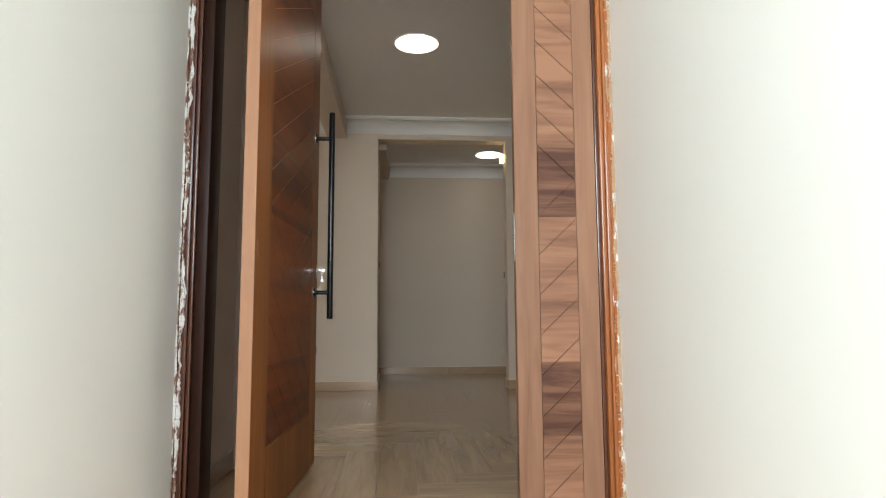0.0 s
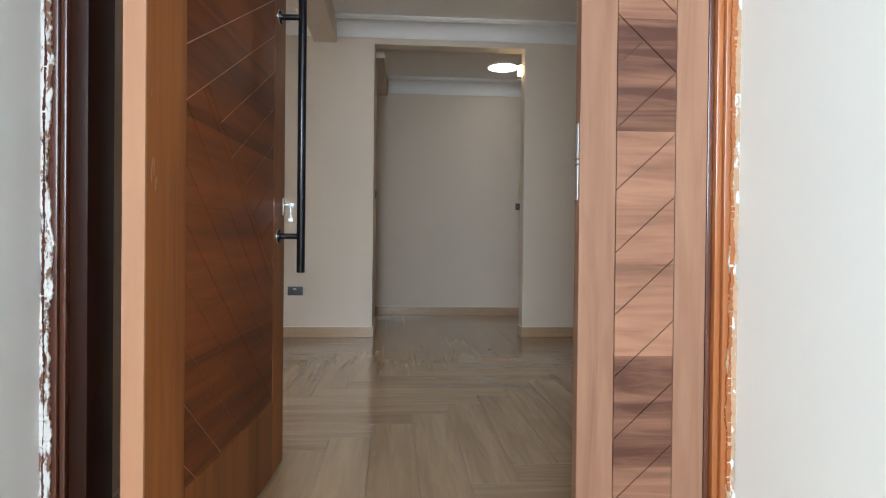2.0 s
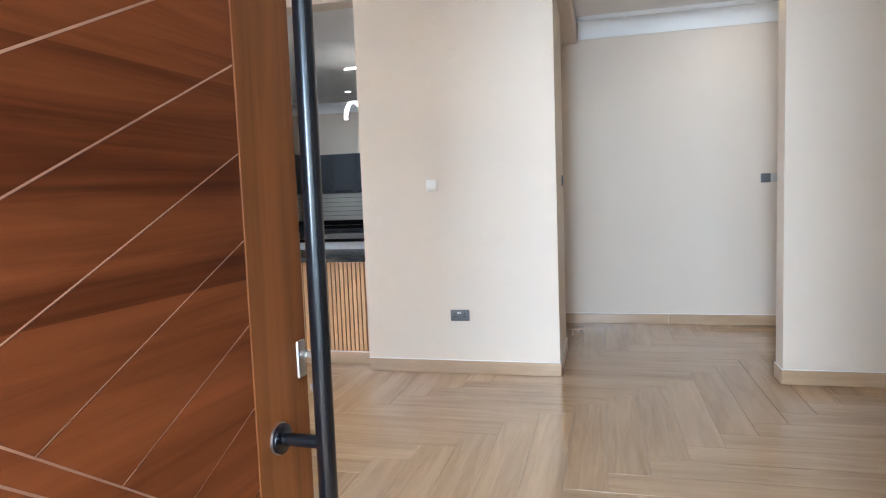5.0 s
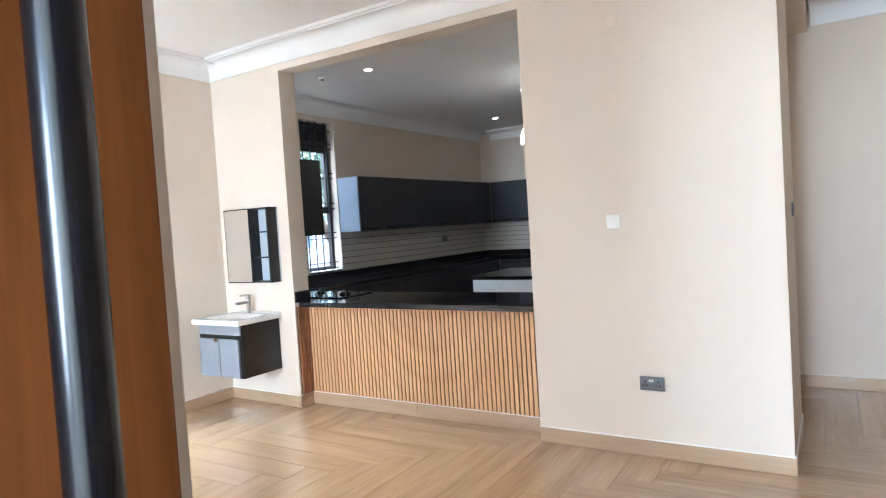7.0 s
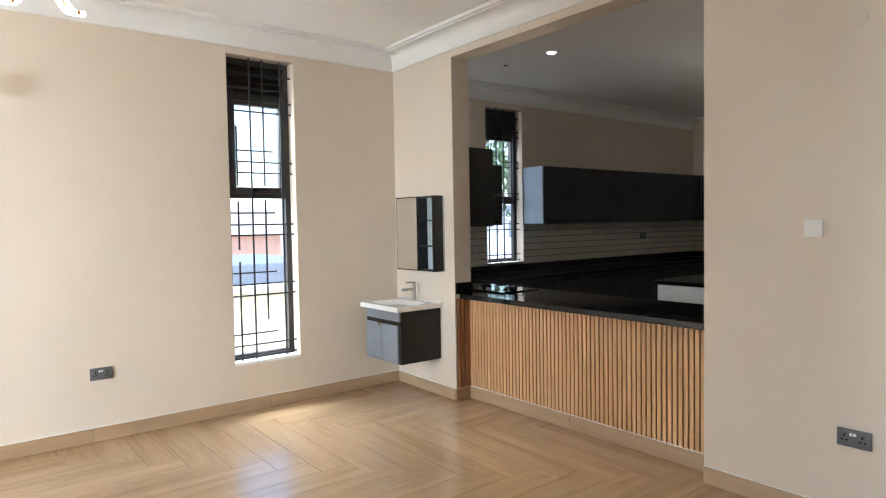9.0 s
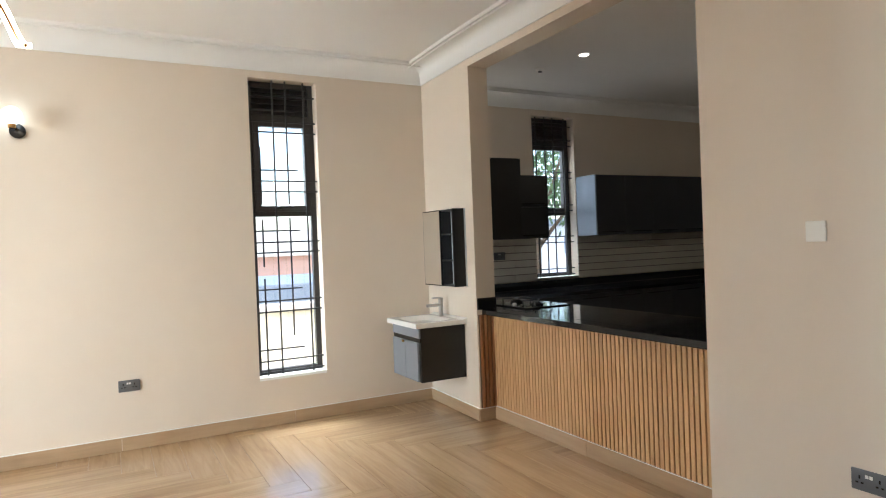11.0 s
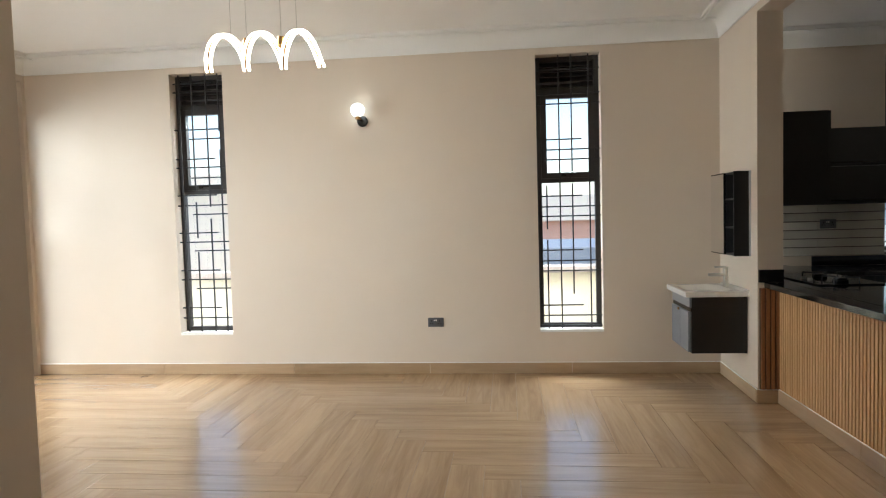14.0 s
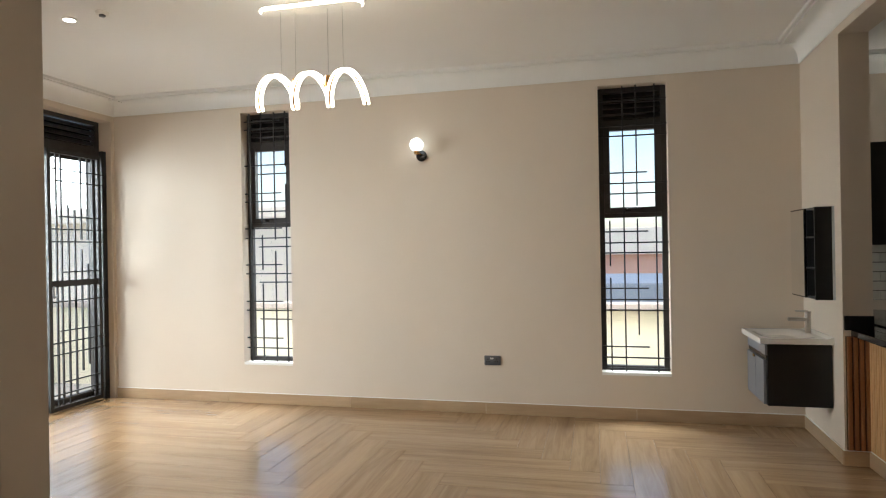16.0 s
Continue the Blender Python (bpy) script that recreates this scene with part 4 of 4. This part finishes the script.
UX = KW + 0.34
for i in range(4):
    cabinet("wall_cabinet", "charcoal kitchen wall cabinet with black handles", (KW, UX, 9.21 + i * 0.887, 9.21 + (i + 1) * 0.887 - 0.001, 1.475, 2.165), "+x", 2, 1.51, group="kitchen wall cabinets", end=M_BLUEEND if i == 0 else None)
for i in range(4):
    cabinet("wall_cabinet", "charcoal kitchen wall cabinet with black handles", (UX + 0.002 + i * 0.9, UX + (i + 1) * 0.9, KN - 0.34, KN, 1.475, 2.165), "-y", 2, 1.51, group="kitchen wall cabinets")
sc2 = thing("wall_cabinet", "dark charcoal wall cabinet beside the bar", "cabinet", (-4.3, 7.3, 1.5))
part("carcass", cube(UX + 0.002, -3.84, 7.102, 7.472, 1.465, 2.16, 0.001), M_CABIN, sc2)
for a, e in ((UX + 0.004, -4.32), (-4.317, -3.842)):
    d = part("cabinet_door", cube(a, e, 7.473, 7.491, 1.467, 2.158, 0.0015), M_CABIN, sc2)
    part("handle", cube(a + 0.06, e - 0.06, 7.491, 7.512, 1.495, 1.505, 0.001), M_BLACK, d, "slim black bar handle")
cabinet("wall_cabinet", "dark charcoal wall cabinet by the window", (KW, UX, 7.52, 8.53, 1.465, 1.80), "+x", 1, 1.50, M_CABIN)
cabinet("wall_cabinet", "dark charcoal wall cabinet by the window", (KW, UX, 7.52, 8.53, 1.802, 2.14), "+x", 1, 1.835, M_CABIN)
LX = KW + 0.57
for i in range(5):
    cabinet("base_cabinet", "charcoal kitchen base cabinet with black handles", (KW, LX, 7.73 + i * 0.958, 7.73 + (i + 1) * 0.958 - 0.002, 0.1, 0.85), "+x", 2, 0.80, group="kitchen base cabinets")
for i in range(4):
    cabinet("base_cabinet", "charcoal kitchen base cabinet with black handles", (LX + 0.002 + i * 0.85, LX + (i + 1) * 0.85, KN - 0.57, KN, 0.1, 0.85), "-y", 2, 0.80, group="kitchen base cabinets")
structure("plinth", join(cube(KW, LX - 0.05, 7.73, KN, 0.0, 0.1), cube(LX - 0.05, -0.95, KN - 0.52, KN, 0.0, 0.1)), M_CABIN, "black kitchen plinth", "plinth")
wt2 = thing("kitchen_worktop", "polished black granite worktop with upstand", "worktop", (-4.6, 10.5, 0.852))
part("slab", join(cube(KW, KW + 0.6, 7.722, KN, 0.852, 0.892, 0.003), cube(KW + 0.602, -0.9, KN - 0.6, KN, 0.852, 0.892, 0.003)), M_GRANITE, wt2)
part("upstand", join(cube(KW, KW + 0.018, 7.95, KN, 0.893, 0.982, 0.002), cube(KW + 0.02, -0.9, KN - 0.018, KN, 0.893, 0.982, 0.002)), M_GRANITE, wt2)
isl = thing("kitchen_island", "white kitchen island with black granite top", "island", (-2.3, 9.4, 0))
part("body", cube(-3.08, -1.4, 8.90, 9.86, 0.0, 0.885, 0.003), plain("white_island_panel", (0.82, 0.84, 0.86), 0.35), isl)
part("slab", cube(-3.12, -1.36, 8.86, 9.90, 0.886, 0.922, 0.003), M_GRANITE, isl)

# ---- glazed door with iron grille ----
gd = thing("glazed_door", "dark aluminium glazed door with louvre head", "glass door", (-3.4, 0.3, 0))
def bar_frame(x0, x1, z0, z1, y0, y1, w):
    return join(cube(x0, x0 + w, y0, y1, z0, z1, 0.002), cube(x1 - w, x1, y0, y1, z0, z1, 0.002), cube(x0 + w, x1 - w, y0, y1, z0, z0 + w, 0.002), cube(x0 + w, x1 - w, y0, y1, z1 - w, z1, 0.002))
part("outer_frame", bar_frame(-4.58, -2.15, 0.0, 2.88, 0.24, 0.30, 0.05), M_ALU, gd)
part("transom", cube(-4.53, -2.2, 0.24, 0.31, 2.50, 2.60, 0.002), M_ALU, gd)
for i in range(4):
    bm = cube(-4.53, -2.2, -0.03, 0.03, -0.004, 0.004, 0.001)
    bmesh.ops.transform(bm, matrix=Matrix.Translation((0, 0.27, 2.635 + i * 0.055)) @ Matrix.Rotation(radians(-50), 4, "X"), verts=bm.verts)
    part("louvre_blade", bm, M_ALU, gd)
part("louvre_backing", cube(-4.53, -2.2, 0.232, 0.238, 2.6, 2.83), M_BLACK, gd)
for x0, x1 in ((-4.53, -3.37), (-3.36, -2.2)):
    part("glass_leaf_frame", bar_frame(x0, x1, 0.05, 2.50, 0.25, 0.29, 0.06), M_ALU, gd)
    g = part("pane", cube(x0 + 0.06, x1 - 0.06, 0.267, 0.273, 0.11, 2.44), M_GLASS, gd)
    g.visible_shadow = False
gg = thing("security_grille", "dark iron security gate with staggered bars", "gate", (-4.2, 0.37, 0))
part("gate_frame", join(bar_frame(-4.50, -3.85, 0.02, 2.5, 0.355, 0.385, 0.04), cube(-4.46, -3.89, 0.36, 0.38, 1.19, 1.25, 0.002)), M_IRON, gg)
part("fixed_post", cube(-4.575, -4.52, 0.35, 0.39, 0.0, 2.56, 0.002), M_IRON, gg)
for fx, segs in ((0.12, [(0, 1)]), (0.22, [(0, 1)]), (0.36, [(0.0, 0.32), (0.30, 0.8)]), (0.5, [(0.02, 0.42), (0.38, 0.78)]), (0.64, [(0.12, 0.62), (0.66, 1)]), (0.78, [(0.14, 0.56), (0.66, 1)]), (0.9, [(0, 1)])):
    x = -3.89 - 0.57 * fx
    for a, b in segs:
        part("grille_bar", cube(x - 0.008, x + 0.008, 0.362, 0.378, 0.06 + 2.40 * a, 0.06 + 2.40 * b, 0.001), M_IRON, gg)
for z, a, b in ((0.12, 0, 1), (0.17, 0, 1), (0.28, 0.2, 1), (0.55, 0, 1), (0.66, 0, 1), (0.77, 0.15, 1), (1.05, 0, 1), (1.33, 0.2, 1), (1.62, 0, 1), (1.74, 0, 1), (1.86, 0.15, 1), (2.2, 0, 1), (2.31, 0, 1)):
    part("grille_bar", cube(-3.89 - 0.57 * b - (0.12 if b == 1 and a == 0 else 0), -3.89 - 0.57 * a, 0.378, 0.39, z - 0.006, z + 0.006, 0.001), M_IRON, gg)
part("bolt", join(tube((-3.90, 0.39, 1.08), (-3.90, 0.39, 1.2), 0.008, 12), tube((-3.9, 0.38, 1.1), (-3.9, 0.42, 1.1), 0.01, 12)), M_STEEL, gg, "steel gate bolt", smooth=True)

# ---- outside ----
structure("ground", cube(-300, 300, -300, 300, -0.75, -0.36), M_GROUND, "grey paved yard", "ground")
def boundary(name, x0, x1, y0, y1):
    b = thing(name, "cream boundary wall with grey coping", "boundary wall", ((x0 + x1) / 2, (y0 + y1) / 2, -0.36))
    part("wall", cube(x0, x1, y0, y1, -0.36, 0.74), M_FENCE, b)
    part("coping", cube(x0 - 0.06, x1 + 0.06, y0 - 0.06, y1 + 0.06, 0.741, 0.82, 0.01), M_COPING, b)
boundary("boundary_wall", -6.75, -6.6, -3.2, 16)
boundary("boundary_wall", -6.5, -1.5, -3.2, -3.05)


def house(name, label, x0, x1, y0, y1, h, wall_m, roof_m, roof_h, rows=1):
    b = thing(name, label, "house", ((x0 + x1) / 2, (y0 + y1) / 2, -0.36))
    part("wall", cube(x0, x1, y0, y1, -0.36, h), wall_m, b)
    part("roof", cube(x0 - 0.3, x1 + 0.3, y0 - 0.3, y1 + 0.3, h + 0.001, h + roof_h, 0.03), roof_m, b)
    n = int((y1 - y0) / 2.2) * rows
    for i in range(n):
        yc = y0 + (y1 - y0) * (i + 0.5) / n
        w = part("window", cube(x1, x1 + 0.05, yc - 0.5, yc + 0.5, max(0.0, h - 1.3), h - 0.35, 0.01), M_CORN, b)
        part("pane", cube(x1 + 0.051, x1 + 0.06, yc - 0.42, yc + 0.42, max(0.0, h - 1.3) + 0.08, h - 0.43), M_ROOF, w)


house("neighbour_shed", "low shed with blue-grey sheet roof", -15, -11.5, 3.2, 9.5, 0.35, M_ROOF, M_ROOF, 0.45)
house("neighbour_house", "red rendered house behind the boundary wall", -27, -21, 3.5, 13, 1.2, M_BRICK, M_PALE, 0.9, 0)
house("neighbour_house", "pale rendered house behind the boundary wall", -19, -12, -11, 1.4, 2.25, M_PALE, M_PALE, 0.25, 0)
house("neighbour_house", "white rendered house with grey windows", -28, -21, 16, 26, 2.0, M_CORN, M_ROOF, 0.3)


def tree(x, y, h, seed):
    rng = random.Random(seed)
    t = thing("tree", "leafy green tree behind the boundary wall", "tree", (x, y, -0.36))
    bm = tube((x, y, -0.36), (x + 0.1, y, h * 0.5), 0.14, 10, r2=0.09)
    tips = []
    for i in range(7):
        a = rng.uniform(0, 6.28)
        tip = (x + math.cos(a) * rng.uniform(0.6, 1.5), y + math.sin(a) * rng.uniform(0.6, 1.5), h * rng.uniform(0.6, 1.0))
        bm = join(bm, tube((x + 0.08, y, h * rng.uniform(0.3, 0.5)), tip, 0.06, 7, r2=0.015))
        tips.append(tip)
    part("trunk", bm, M_BARK, t)
    vs, fs = [], []
    for k in range(1900):
        c = Vector(tips[rng.randrange(7)]) + Vector((rng.gauss(0, 0.5), rng.gauss(0, 0.5), rng.gauss(0, 0.42)))
        r = Euler((rng.uniform(0, 6), rng.uniform(0, 6), rng.uniform(0, 6))).to_matrix()
        l = rng.uniform(0.06, 0.12)
        n = len(vs)
        vs += [c + r @ Vector(p) * l for p in ((-1, 0, 0), (0, -0.4, 0.1), (1, 0, 0), (0, 0.4, 0.1))]
        fs.append((n, n + 1, n + 2, n + 3))
    me = bpy.data.meshes.new("crown")
    me.from_pydata(vs, [], fs)
    me.materials.append(M_LEAFG)
    c = new("crown", me)
    c.parent = t
    c.matrix_parent_inverse = t.matrix_basis.inverted()


tree(-10.6, 12.6, 3.6, 5)
tree(-10.2, 14.6, 3.4, 8)

# ---- kitchen wall tiles ----
def tile_field(name, axis, at, u0, u1, z0, z1, holes):
    f = tagged(new(name), "cream gloss strip tiles with dark joints", "wall tiles", kind="structure")
    if axis == "x":
        part("tile_bed", wall_with_holes("x", at, at + 0.004, u0, u1, z0, z1, holes), M_TGROUT, f)
    else:
        part("tile_bed", cube(u0, u1, at - 0.004, at, z0, z1), M_TGROUT, f)
    rows = round((z1 - z0) / 0.083)
    hh, ln = (z1 - z0) / rows, 0.6
    meshes = {}
    for r in range(rows):
        u = u0 - (ln / 2 if r % 2 else 0)
        za, zb = z0 + r * hh + 0.004, z0 + (r + 1) * hh - 0.004
        while u < u1:
            a, e = max(u, u0) + 0.001, min(u + ln, u1) - 0.001
            u += ln
            cuts = [(a, e)]
            for h0, h1, g0, g1 in holes:
                if zb > g0 and za < g1:
                    cuts = [s for p, q in cuts for s in ((p, min(q, h0)), (max(p, h1), q)) if s[1] - s[0] > 0.02]
            for p, q in cuts:
                key = round(q - p, 3)
                if key not in meshes:
                    o = part("tile", cube(-key / 2, key / 2, -0.009, 0, -(zb - za) / 2, (zb - za) / 2, 0.0025), M_TILE, f, local=True)
                    meshes[key] = o.data
                else:
                    o = new("tile", meshes[key])
                    o.parent = f
                o.matrix_basis = pose(at, (p + q) / 2, (za + zb) / 2, 0, 0, 90) if axis == "x" else pose((p + q) / 2, at, (za + zb) / 2)


tile_field("tiles_west", "x", KW, YN + 0.18, KN - 0.01, 0.985, 1.473, [(8.595, 9.2, 1.01, 2.86)])
tile_field("tiles_north", "y", KN, KW + 0.01, -0.9, 0.985, 1.473, [])

# ---- floors: herringbone planks ----
fl = structure("floor", join(cube(XW, 3.2, 2.43, PB, -0.2, -0.004), cube(XW, -0.76, YS - 0.2, 2.43, -0.2, -0.004)), M_GROUT, "wood-look tile floor laid in herringbone", "floor")
structure("floor_kitchen", cube(KW, -0.42, PB, KN, -0.2, -0.002), M_SKIRT, "wood-look tile kitchen floor", "floor")
PW, PL, OX, OY = 0.2, 1.2, -4.483, 5.135
plank_meshes = {}
def plank(x0, x1, y0, y1, along_x):
    x0, x1, y0, y1 = max(x0, XW), min(x1, 2.6), max(y0, YS - 0.2), min(y1, PB)
    if x1 > -0.76 and y0 < 2.43:
        if x0 > -0.9:
            y0 = 2.43
        else:
            x1 = -0.76
    if x1 - x0 < 0.01 or y1 - y0 < 0.01 or (y0 > YN + 0.1 and x1 < -0.2):
        return
    l, w = (x1 - x0, y1 - y0) if along_x else (y1 - y0, x1 - x0)
    key = (round(l, 3), round(w, 3))
    if key not in plank_meshes:
        o = part("plank", cube(-l / 2 + 0.001, l / 2 - 0.001, -w / 2 + 0.001, w / 2 - 0.001, -0.006, 0.0, 0.0012), M_PLANK, fl, local=True)
        plank_meshes[key] = o.data
    else:
        o = new("plank", plank_meshes[key])
        o.parent = fl
    o.matrix_basis = pose((x0 + x1) / 2, (y0 + y1) / 2, 0, 0, 0, 0 if along_x else 90)
for m in range(-8, 9):
    for k in range(-60, 60):
        x, y = OX + k * PW + m * PL, OY + k * PW - m * PL
        plank(x, x + PL, y, y + PW, True)
        plank(x, x + PW, y + PW, y + PW + PL, False)
